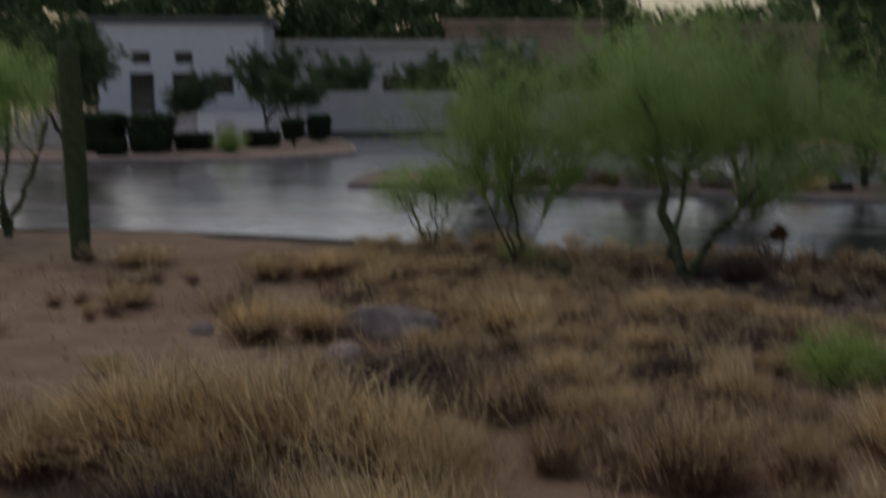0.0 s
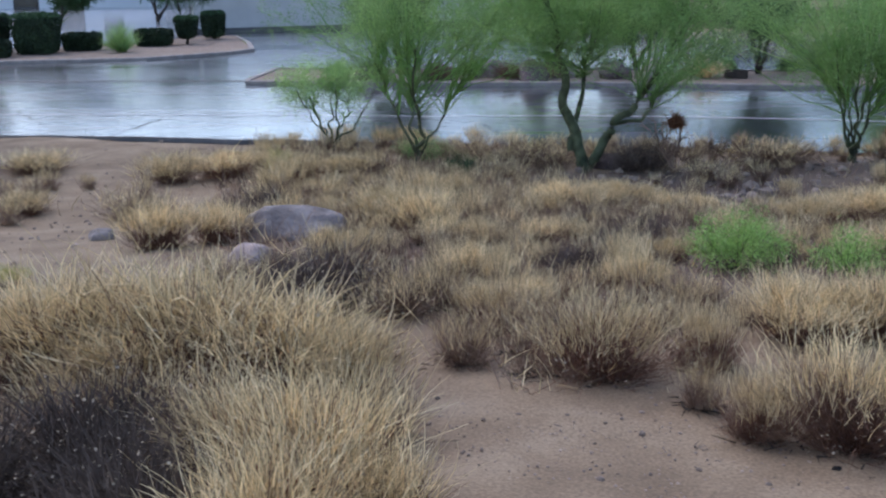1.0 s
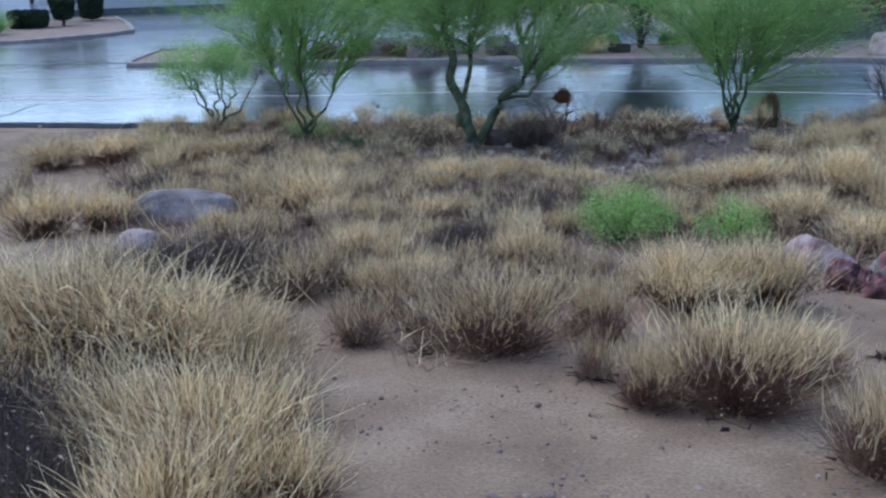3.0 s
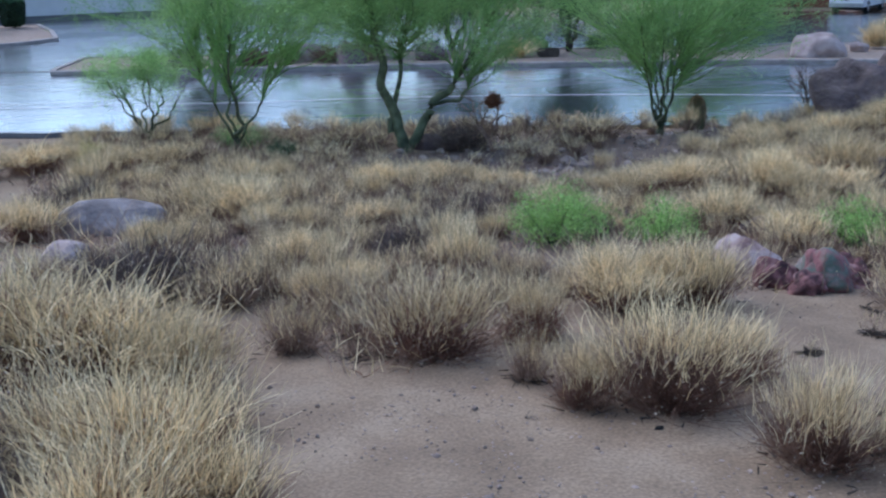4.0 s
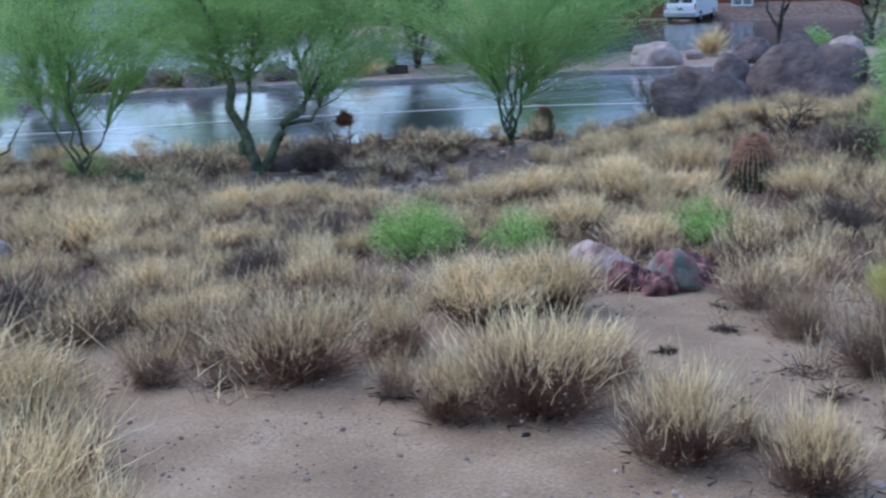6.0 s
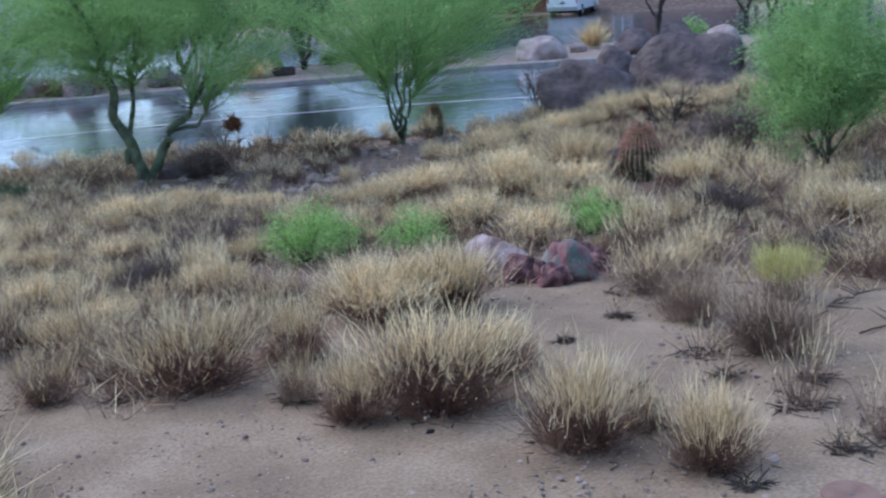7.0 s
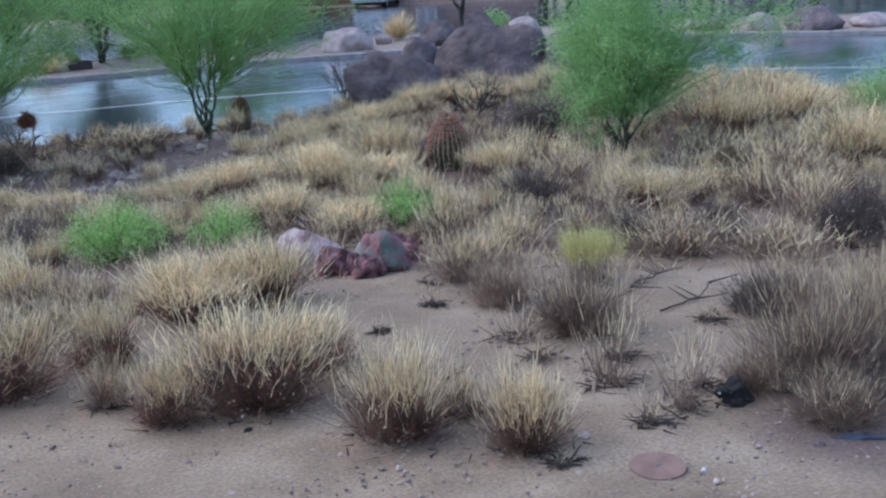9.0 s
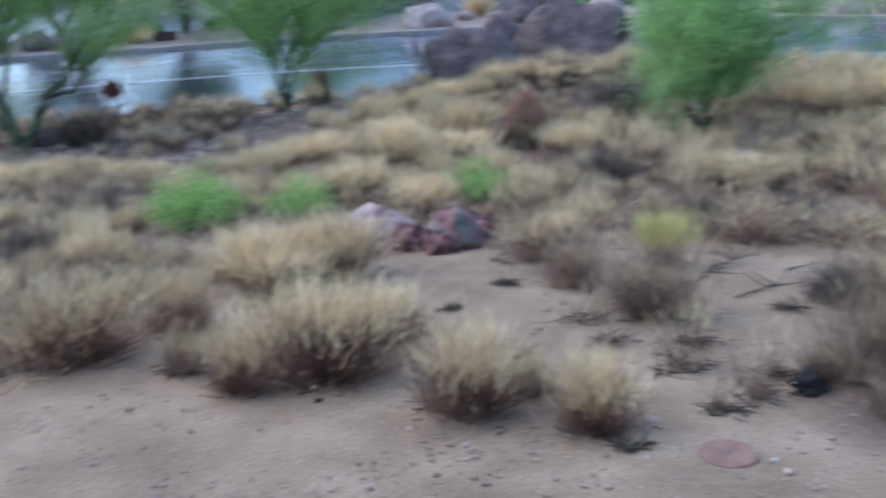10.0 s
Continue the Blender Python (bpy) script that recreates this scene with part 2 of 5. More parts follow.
# ---- the lie of the land ----
ROAD_Z = -1.15
AZ = [-180, -60, -30, -20, -10, 0, 15, 30, 45, 60, 90, 180]
R_IN = [60, 28, 21.6, 19.9, 18.3, 17.4, 17.3, 17.4, 17.5, 18, 22, 60]
R_MID = [66, 33, 25, 22.9, 21.4, 20.6, 20.7, 21.0, 21.6, 22, 26, 66]
R_OUT = [72, 40, 31, 28.5, 26.8, 25.6, 25.4, 26.3, 27.6, 27.5, 32, 72]


def azimuth(x, y):
    return np.degrees(np.arctan2(x, y))


def smooth01(k):
    k = np.clip(k, 0, 1)
    return k * k * (3 - 2 * k)


def road_z(x, y):
    s = x * 0.479 + y * 0.878
    return ROAD_Z - np.clip(s - 30, 0, 60) * 0.0455 * smooth01((x - 5) / 8)


def land_z(x, y):
    d = np.hypot(x, y)
    r_in = np.interp(azimuth(x, y), AZ, R_IN)
    z = np.interp(d, [0, 3, 6, 12, 16], [0, 0, -0.25, -0.95, -1.10])
    z = z + 0.62 * np.exp(-((x - 10) ** 2 + (y - 12) ** 2) / 14) * np.clip((r_in - d) / 2, 0, 1)
    return np.where(d > r_in - 0.8, z + (road_z(x, y) - 0.07 - z) * np.clip((d - r_in + 0.8) / 0.8, 0, 1), z)


def lz(x, y):
    return float(land_z(np.float64(x), np.float64(y)))


# sandy, bare patches in plan: centre, radii, turn
SAND = [(-3.6, 9.6, 1.0, 3.2, 14), (-4.2, 15.2, 1.5, 1.5, 0), (-2.6, 7.0, 0.9, 1.2, 10), (0.0, 4.85, 0.22, 0.75, -8), (1.0, 3.4, 1.5, 0.62, 20), (2.6, 2.3, 1.6, 0.55, 40),
        (2.75, 4.75, 0.35, 0.95, -28), (3.05, 4.2, 0.25, 0.4, 0), (3.75, 3.8, 0.5, 0.45, 0), (2.75, 3.25, 0.5, 0.28, 30), (0, 0, 3.0, 2.2, 0), (5.6, 5.3, 0.6, 0.35, 0)]
DARK = [(3.4, 13.2, 2.2, 1.5, 15), (5.2, 14.4, 2.2, 1.3, 20), (3.6, 11.9, 0.7, 0.9, 0)]


def inside(x, y, zones, grow=0.0):
    for cx, cy, rx, ry, turn in zones:
        c, s = math.cos(radians(turn)), math.sin(radians(turn))
        dx, dy = x - cx, y - cy
        u, v = (c * dx - s * dy) / (rx + grow), (s * dx + c * dy) / (ry + grow)
        if u * u + v * v < 1:
            return True
    return False


def ground_sheet():
    rad = np.concatenate([np.arange(0.3, 19, 0.16), np.arange(19, 60, 2.0), [60, 80, 110, 160, 240, 400, 700, 1200]])
    inner = np.arange(-40, 76, 0.7)
    azs = np.concatenate([inner, np.arange(76, 320, 6.1)])
    verts = [(0, 0, 0)]
    rng = np.random.default_rng(3)
    for r in rad:
        x, y = r * np.sin(np.radians(azs)), r * np.cos(np.radians(azs))
        z = land_z(x, y)
        if r < 18:
            bump = np.array([noise.fractal(Vector((a * 1.7, b * 1.7, 0)), 0.8, 2.0, 5) for a, b in zip(x, y)]) * 0.014
            z = z + bump * np.clip((17 - r) / 2, 0, 1) * min(1, r / 2)
        verts += list(zip(x, y, z))
    n = len(azs)
    faces = [(0, 1 + j, 1 + (j + 1) % n) for j in range(n)]
    for i in range(len(rad) - 1):
        a, b = 1 + i * n, 1 + (i + 1) * n
        faces += [(a + j, b + j, b + (j + 1) % n, a + (j + 1) % n) for j in range(n)]
    me = mesh("ground", verts, faces, M_SAND, True)
    return tagged(new("ground", me), "damp tan desert sand with dark soil patches", "ground", kind="structure")


def blend_soil_and_shade():
    """Dark damp soil in stains over the sand, and painted shade under the grass field."""
    n, l = M_SAND.node_tree.nodes, M_SAND.node_tree.links
    b = n["Principled BSDF"]
    out = b.inputs["Base Color"].links[0].from_socket
    tc = n.new("ShaderNodeTexCoord")
    total = None
    # DARK is soil; the two wide ellipses paint the shaded gaps between clumps
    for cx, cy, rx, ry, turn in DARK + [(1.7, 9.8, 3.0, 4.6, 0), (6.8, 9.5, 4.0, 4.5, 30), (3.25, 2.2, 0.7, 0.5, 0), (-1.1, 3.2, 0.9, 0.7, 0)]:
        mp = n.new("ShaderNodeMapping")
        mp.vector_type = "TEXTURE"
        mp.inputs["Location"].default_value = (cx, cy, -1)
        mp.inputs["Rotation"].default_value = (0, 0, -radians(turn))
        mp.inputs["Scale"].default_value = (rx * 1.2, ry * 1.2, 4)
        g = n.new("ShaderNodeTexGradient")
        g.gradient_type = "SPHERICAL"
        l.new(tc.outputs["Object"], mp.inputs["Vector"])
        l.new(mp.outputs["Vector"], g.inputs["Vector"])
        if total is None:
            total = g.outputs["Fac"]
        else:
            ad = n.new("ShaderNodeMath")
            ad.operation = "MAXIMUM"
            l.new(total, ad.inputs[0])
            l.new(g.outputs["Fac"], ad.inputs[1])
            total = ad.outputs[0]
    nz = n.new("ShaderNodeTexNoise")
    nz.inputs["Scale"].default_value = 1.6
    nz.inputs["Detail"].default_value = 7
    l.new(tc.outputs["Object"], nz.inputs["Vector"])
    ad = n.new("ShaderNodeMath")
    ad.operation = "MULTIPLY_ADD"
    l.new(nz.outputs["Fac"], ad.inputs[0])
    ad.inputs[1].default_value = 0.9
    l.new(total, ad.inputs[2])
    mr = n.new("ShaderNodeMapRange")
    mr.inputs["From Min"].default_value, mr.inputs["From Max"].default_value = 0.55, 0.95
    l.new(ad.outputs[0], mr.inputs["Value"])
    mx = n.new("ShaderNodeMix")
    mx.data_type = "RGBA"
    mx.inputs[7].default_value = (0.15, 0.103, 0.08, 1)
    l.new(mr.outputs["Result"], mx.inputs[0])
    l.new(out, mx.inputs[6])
    grit = n.new("ShaderNodeTexNoise")
    grit.inputs["Scale"].default_value = 75
    grit.inputs["Detail"].default_value = 4
    l.new(tc.outputs["Object"], grit.inputs["Vector"])
    gr = n.new("ShaderNodeMapRange")
    gr.inputs["From Min"].default_value, gr.inputs["From Max"].default_value = 0.3, 0.7
    gr.inputs["To Min"].default_value, gr.inputs["To Max"].default_value = 0.72, 1.28
    l.new(grit.outputs["Fac"], gr.inputs["Value"])
    sc = n.new("ShaderNodeVectorMath")
    sc.operation = "SCALE"
    l.new(mx.outputs[2], sc.inputs[0])
    l.new(gr.outputs["Result"], sc.inputs["Scale"])
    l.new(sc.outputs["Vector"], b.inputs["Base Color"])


ground_sheet()
blend_soil_and_shade()


def ring_sheet(name, a0, a1, step, radii_fn, z_fn, mat, label, category):
    azs = np.arange(a0, a1 + 0.01, step)
    rows = [radii_fn(a) for a in azs]
    k = len(rows[0])
    verts = []
    for a, rr in zip(azs, rows):
        for r in rr:
            x, y = r * math.sin(radians(a)), r * math.cos(radians(a))
            verts.append((x, y, float(z_fn(np.float64(x), np.float64(y)))))
    faces = [(i * k + j, (i + 1) * k + j, (i + 1) * k + j + 1, i * k + j + 1)[::-1] for i in range(len(azs) - 1) for j in range(k - 1)]
    return tagged(new(name, mesh(name, verts, faces, mat, True)), label, category, kind="structure")


def asphalt_radii(a):
    r0 = float(np.interp(a, AZ, R_IN)) + 0.10 * noise.noise(Vector((a * 0.45, 0, 0))) + 0.05 * noise.noise(Vector((a * 2.1, 5, 0)))
    return [r0, r0 + 0.6, r0 + 1.5, r0 + 3] + list(np.linspace(r0 + 5, 95, 28))


ring_sheet("road", -75, 95, 0.5, asphalt_radii, road_z, M_ROAD, "wet dark asphalt road mirroring the pale sky", "road")


def strip(name, a0, a1, r_list, half, mat, label, lift):
    def radii(a):
        r = float(np.interp(a, AZ, r_list))
        return [r - half, r + half]
    ob = ring_sheet(name, a0, a1, 0.5, radii, lambda x, y: road_z(x, y) + lift, mat, label, "marking")
    return ob


strip("centre_line", -60, 85, R_MID, 0.05, M_LINE, "worn white painted line on the wet road", 0.005)

strip("road_seam", -40, -9, [r + 0.9 for r in R_OUT], 0.11, M_BASE, "dark tarred seam between two lanes of asphalt", 0.004)

# low broken lip where the asphalt meets the dirt, coloured dark for its edge's shade
def lip():
    azs = np.arange(-24, 3, 0.25)
    verts, k = [], 0
    for a in azs:
        r0 = asphalt_radii(a)[0]
        for dr, dz in ((-0.10, -0.06), (-0.07, 0.02 + 0.015 * noise.noise(Vector((a * 3, 1, 0)))), (0.02, 0.022), (0.06, 0.002)):
            x, y = (r0 + dr) * math.sin(radians(a)), (r0 + dr) * math.cos(radians(a))
            verts.append((x, y, ROAD_Z + dz))
    faces = [(i * 4 + j, i * 4 + j + 1, i * 4 + 5 + j, i * 4 + 4 + j) for i in range(len(azs) - 1) for j in range(3)]
    tagged(new("road_edge", mesh("road_edge", verts, faces, M_BASE)), "broken dark edge of the asphalt against dirt", "road edge", kind="structure")


lip()


def puddle(a0, a1, r_off, half):
    azs = np.linspace(a0, a1, 24)
    verts = []
    for i, a in enumerate(azs):
        w = half * math.sin(math.pi * (i + 0.3) / 23.6) * (1 + 0.5 * noise.noise(Vector((a * 2.0, 3, 0))))
        r = asphalt_radii(a)[0] + r_off
        for s in (-w, w):
            x, y = (r + s) * math.sin(radians(a)), (r + s) * math.cos(radians(a))
            verts.append((x, y, max(lz(x, y), ROAD_Z - 0.06) + 0.012))
    faces = [(2 * i, 2 * i + 1, 2 * i + 3, 2 * i + 2) for i in range(23)]
    m = material("rain_water", [(0.05, 0.045, 0.04), (0.07, 0.06, 0.055)], 4, 0.03, 0, spec=0.8)
    tagged(new("puddle", mesh("puddle", verts, faces, m)), "thin rain puddle along the road edge", "puddle", kind="structure")


puddle(-17.5, -7.2, -0.16, 0.2)


# ---- beds across the road ----
def bed(name, outline, label, height=0.10, ring=False):
    """A raised bed with a concrete kerb round it. outline: plan points, anticlockwise or not."""
    pts = [Vector(p) for p in outline]
    n = len(pts)
    turn = sum(pts[i - 1].x * pts[i].y - pts[i].x * pts[i - 1].y for i in range(n))
    inner = []
    for i, p in enumerate(pts):
        t = (pts[(i + 1) % n] - pts[i - 1]).normalized()
        nrm = Vector((-t.y, t.x)) * (1 if turn > 0 else -1)
        inner.append(p + nrm * 0.16)
    verts = []
    for p, q in zip(pts, inner):
        z = float(road_z(np.float64(p.x), np.float64(p.y)))
        verts += [(p.x, p.y, z - 0.05), (p.x, p.y, z + height - 0.02), (p.x * 0.85 + q.x * 0.15, p.y * 0.85 + q.y * 0.15, z + height), (q.x, q.y, z + height), (q.x, q.y, z + height - 0.04)]
    faces = [(i * 5 + j, ((i + 1) % n) * 5 + j, ((i + 1) % n) * 5 + j + 1, i * 5 + j + 1) for i in range(n) for j in range(4)]
    tagged(new("kerb", mesh("kerb", verts, faces, M_KERB)), "damp concrete kerb round a planted bed", "kerb", kind="structure")
    top = [(q.x, q.y, float(road_z(np.float64(q.x), np.float64(q.y))) + height - 0.035) for q in inner]
    if ring:
        fill = [(i, i + 1, n - 2 - i, n - 1 - i) for i in range(n // 2 - 1)]
    else:
        top.append(tuple(sum(p[i] for p in top) / n for i in range(3)))
        fill = [(i, (i + 1) % n, n) for i in range(n)]
    me = bpy.data.meshes.new(name)
    me.from_pydata(top, [], fill)
    me.materials.append(M_GRAVEL)
    tagged(new(name, me), label, "planting bed", kind="structure")


def polar(a, r):
    return (r * math.sin(radians(a)), r * math.cos(radians(a)))


def out_r(a):
    return float(np.interp(a, AZ, R_OUT))


arc = np.arange(-9.3, 85, 1.5)
near = [polar(a, out_r(a)) for a in arc]
back = [polar(a, out_r(a) + (0.5 if a < -9 else 3.4 if a < 26 else 4.6)) for a in arc[::-1]]
bed("planting_bed", near + back, "brown gravel bed along the far side of the road", ring=True)
bed("planting_bed", [(-26, 27.5), (-18, 30.6), (-12.1, 32.7), (-8.3, 33.3), (-6.2, 35.2), (-5.6, 36.4), (-6.2, 39.5), (-7.2, 43), (-8.6, 43.3), (-10.2, 39.8), (-12.6, 38.2), (-18, 36.6), (-26, 34)], "brown gravel bed with clipped hedges")


# pale sheet over the wet asphalt lot: the sky's glare put into its colour
def lot_glare():
    pts = [(-34, 33), (-26, 34.1), (-18, 36.8), (-12.7, 38.4), (-10.4, 40.0), (-9.6, 44.5), (-10.5, 70), (-50, 68)]
    verts = [(x, y, ROAD_Z + 0.006) for x, y in pts]
    tagged(new("pavement", mesh("pavement", verts, [list(range(len(pts)))], M_LOT_GLARE)), "wet pale concrete forecourt shining behind the shrubs", "pavement", kind="structure")


lot_glare()


# ---- plants ----
def fan_arrays(seed, n_stem, n_straw, n_head, height, spread, straw_len=0.5, bold=1.0, rise=0.32, droop=0.0, bare=0.5):
    """Brown stems that arch up from a small foot into a dome, straw on their upper ends, seed heads among them."""
    rng = np.random.default_rng(seed)
    ang = rng.uniform(0, 2 * np.pi, n_stem)
    tilt = np.radians(spread) * rng.uniform(0, 1, n_stem) ** 0.55
    d = np.stack([np.sin(tilt) * np.cos(ang), np.sin(tilt) * np.sin(ang), np.cos(tilt) + 0.06], 1)
    foot = rng.normal(size=(n_stem, 3)) * [0.045, 0.045, 0.0] * height / 0.4
    foot[:, 2] = -0.02
    ln = height * rng.uniform(0.45, 0.82, n_stem)
    stems = blades(rng, foot, d, ln, 0.0042 * bold * rng.uniform(0.6, 1.5, n_stem), 0.17, rise=rise)

    def along(j, u):
        return foot[j] + d[j] * (ln[j] * u)[:, None] + np.stack([0 * u, 0 * u, rise * ln[j] * u * u], 1)

    n_side = int(n_stem * 1.3)
    j, u = rng.integers(0, n_stem, n_side), rng.uniform(0.3, 0.95, n_side)
    sd = d[j] * 0.6 + rng.normal(size=(n_side, 3)) * 0.5 + [0, 0, 0.3]
    sd /= np.linalg.norm(sd, axis=1)[:, None]
    side = blades(rng, along(j, u), sd, height * rng.uniform(0.10, 0.30, n_side), 0.0034 * bold * rng.uniform(0.6, 1.4, n_side), 0.25, 2)
    stems = join([stems, side])
    j = rng.integers(0, n_stem, n_straw * 3)
    u = rng.uniform(bare, 1.0, n_straw * 3)
    keep = np.argsort(-(np.clip(along(j, u)[:, 2] / height, 0, 0.72) + rng.uniform(0, 0.18, len(j))))[:n_straw]
    j, u = j[keep], u[keep]
    roots = along(j, u) + rng.normal(size=(n_straw, 3)) * 0.018
    up = d[j] * (0.55 + 1.2 * droop) + rng.normal(size=(n_straw, 3)) * (0.22 + 0.3 * droop) + [0.35 * droop, 0, 0.8]
    up /= np.linalg.norm(up, axis=1)[:, None]
    straw = blades(rng, roots, up, height * straw_len * rng.uniform(0.3, 1.0, n_straw), 0.0030 * bold * rng.uniform(0.6, 1.5, n_straw), 0.22 + 0.15 * droop, rise=-0.5 * droop)
    j = rng.integers(0, n_stem, n_head)
    heads = leaflets(rng, along(j, rng.uniform(0.35, 1.15, n_head)) + rng.normal(size=(n_head, 3)) * 0.03, 0.011 * bold ** 0.5, 0.008 * bold ** 0.5)
    return stems, straw, heads


BASE = {}


def grass_clump(seed, n_stem, n_straw, n_head, height, spread, label, mat_stem=M_STEM, mat_top=M_STRAW, name="grass_clump", top="straw_tuft", **shape):
    stems, straw, heads = fan_arrays(seed, n_stem, n_straw, n_head, height, spread, **shape)
    ob = thing(name, Matrix(), label, "dry grass" if name == "grass_clump" else "shrub", "desert plants on the bank")
    every = np.concatenate([stems[0], straw[0]])
    BASE[id(ob)] = (np.percentile(every[:, 2], 98.5), 2 * np.percentile(np.abs(every[:, 0]), 97))
    tagged(child("stem_tuft", mesh("stem_tuft", *stems, mat_stem), ob, "brown wiry stems"), kind="stuff")
    tagged(child(top, mesh(top, *straw, mat_top), ob), kind="stuff")
    if n_head:
        tagged(child("seed_fluff", mesh("seed_fluff", *heads, M_HEAD), ob, "tiny pale seed heads"), kind="stuff")
    return ob


def clump_kinds(near, k0):
    """Every kind in a fine build for the near bank and a coarser one for the slope beyond."""
    c, bold, tall = (1.0, 1.0, 1.0) if near else (0.85, 2.3, 1.9)
    n = lambda k: int(k * c)
    return {
        "straw": [grass_clump(10 + k0 + k, n(620), n(1700), n(90), 0.42 * tall, 68, "dry golden bunchgrass with brown wiry stems", straw_len=0.46, bold=bold) for k in range(4)],
        "heap": [grass_clump(80 + k0 + k, n(850), n(1050), n(60), 0.42, 68, "heap of long arching golden straw", straw_len=0.62, droop=0.4, rise=0.15, bold=1.35) for k in range(3 * near)],
        "pale": [grass_clump(20 + k0 + k, n(420), n(1700), n(40), 0.45 * tall, 50, "pale bleached bunchgrass, upright and feathery", straw_len=0.5, bold=bold) for k in range(4)],
        "fan": [grass_clump(30 + k0 + k, n(1000), n(1100), n(520), 0.40 * tall, 80, "dome of brown stems with pale straw tips", straw_len=0.42, bold=0.78 * bold, bare=0.68) for k in range(4)],
        "brown": [grass_clump(40 + k0 + k, n(480), n(420), n(300), 0.34 * tall, 74, "low brown twiggy shrub with pale seed heads", M_TWIG, M_STRAW, "twig_shrub", straw_len=0.38, bold=bold) for k in range(4)],
        "brush": [grass_clump(90 + k0 + k, n(1300), n(380), n(600), 0.60 * tall, 76, "wide grey-brown brush of fine dry twigs", M_TWIG, M_STRAW, "twig_shrub", straw_len=0.32, bold=0.85 * bold) for k in range(2)],
        "dark": [grass_clump(50 + k0 + k, n(900), n(300), n(300), 0.36 * tall, 82, "dark grey leafless twig shrub", M_DARKTWIG, M_DARKTWIG, "twig_shrub", "twig_tuft", straw_len=0.4, bold=bold) for k in range(3)],
        "small": [grass_clump(60 + k0 + k, 45, 40, 50, 0.22, 56, "small dry weed with thin stems", M_TWIG, M_STRAW, "dry_weed", straw_len=0.5) for k in range(3)],
        "yellow": [grass_clump(70 + k0, 160, 1300, 0, 0.34, 36, "yellow-green broom shrub with fine stems", M_TWIG, M_YELLOW, "broom_shrub", "green_tuft", straw_len=0.6)],
    }


KINDS = {True: clump_kinds(True, 0), False: clump_kinds(False, 300)}
prng = random.Random(5)
placed = []


def plant(kind, x, y, w, h, yaw=None):
    placed.append((x, y, w))
    src = prng.choice(KINDS[math.hypot(x, y) < 7.6 or kind == "heap"][kind])
    bh, bw = BASE[id(src)]
    m = pose(x, y, lz(x, y) - 0.01, prng.uniform(-5, 5), prng.uniform(-5, 5), prng.uniform(0, 360) if yaw is None else yaw) @ Matrix.Diagonal((w / bw, w / bw, h / bh, 1))
    return copy_thing(src, m)


# kind, x, y, width, height
plant("heap", -1.10, 4.75, 0.95, 0.50)
plant("heap", -1.65, 4.85, 0.85, 0.50)
plant("heap", -0.66, 4.55, 0.80, 0.42)
plant("straw", -0.36, 4.35, 0.50, 0.34)
plant("straw", -1.35, 4.40, 0.70, 0.30)
plant("heap", -0.37, 3.25, 0.52, 0.42)
plant("heap", -0.16, 3.05, 0.36, 0.28)
plant("heap", -0.46, 2.80, 0.48, 0.38)
plant("heap", -0.62, 3.45, 0.50, 0.36)
plant("straw", -1.95, 5.25, 0.80, 0.34)
plant("straw", -2.2, 4.7, 0.7, 0.34)
plant("dark", -1.2, 3.65, 0.7, 0.32)
plant("dark", -1.55, 3.4, 0.6, 0.32)
plant("dark", -0.95, 3.3, 0.5, 0.28)
plant("dark", -0.85, 3.0, 0.55, 0.30)
plant("brown", -0.9, 3.95, 0.55, 0.28)
plant("brown", -0.22, 3.85, 0.36, 0.26)
plant("straw", -5.35, 15.1, 1, 0.29)
plant("straw", -4.4, 11.9, 0.6, 0.27)
plant("yellow", -2.85, 7.3, 0.25, 0.16)
plant("straw", 10.9, 9.6, 1.1, 0.48)
plant("brown", 9.9, 7.6, 0.9, 0.52)
plant("straw", -2.25, 9.00, 0.62, 0.40)
plant("straw", -1.81, 9.22, 0.62, 0.35)
plant("brown", -3.06, 11.33, 0.71, 0.34)
plant("straw", -3.27, 13.98, 0.85, 0.38)
plant("straw", -2.66, 14.26, 0.85, 0.34)
plant("straw", -2.58, 14.54, 0.63, 0.33)
plant("straw", -2.11, 14.73, 0.63, 0.29)
plant("dark", -1.59, 10.70, 0.71, 0.36)
plant("straw", -1.68, 13.79, 0.73, 0.36)
plant("straw", -1.13, 13.98, 0.73, 0.32)
plant("brown", -0.83, 14.14, 0.85, 0.35)
plant("pale", -0.42, 9.78, 0.81, 0.43)
plant("straw", -0.07, 9.27, 0.61, 0.40)
plant("straw", -0.76, 7.90, 0.32, 0.28)
plant("straw", -0.52, 7.98, 0.32, 0.25)
plant("dark", -0.60, 6.16, 0.86, 0.33)
plant("brown", -0.17, 5.87, 0.43, 0.29)
plant("dark", -0.92, 6.68, 0.45, 0.21)
plant("brown", 0.13, 4.91, 0.34, 0.25)
plant("brown", 0.04, 6.10, 0.38, 0.29)
plant("brown", 0.38, 5.48, 0.43, 0.27)
plant("fan", 0.73, 4.71, 0.67, 0.37)
plant("brown", 1.07, 4.20, 0.20, 0.23)
plant("fan", 1.24, 4.80, 0.34, 0.32)
plant("small", 0.42, 4.68, 0.27, 0.23)
plant("fan", 1.52, 3.80, 0.61, 0.41)
plant("fan", 1.20, 3.86, 0.28, 0.28)
plant("fan", 1.94, 4.10, 0.31, 0.26)
plant("pale", 1.82, 5.33, 0.60, 0.34)
plant("straw", 2.24, 5.37, 0.59, 0.35)
plant("straw", 2.09, 5.43, 0.52, 0.29)
plant("brown", 0.73, 12.17, 0.80, 0.26)
plant("pale", 1.30, 11.50, 0.58, 0.31)
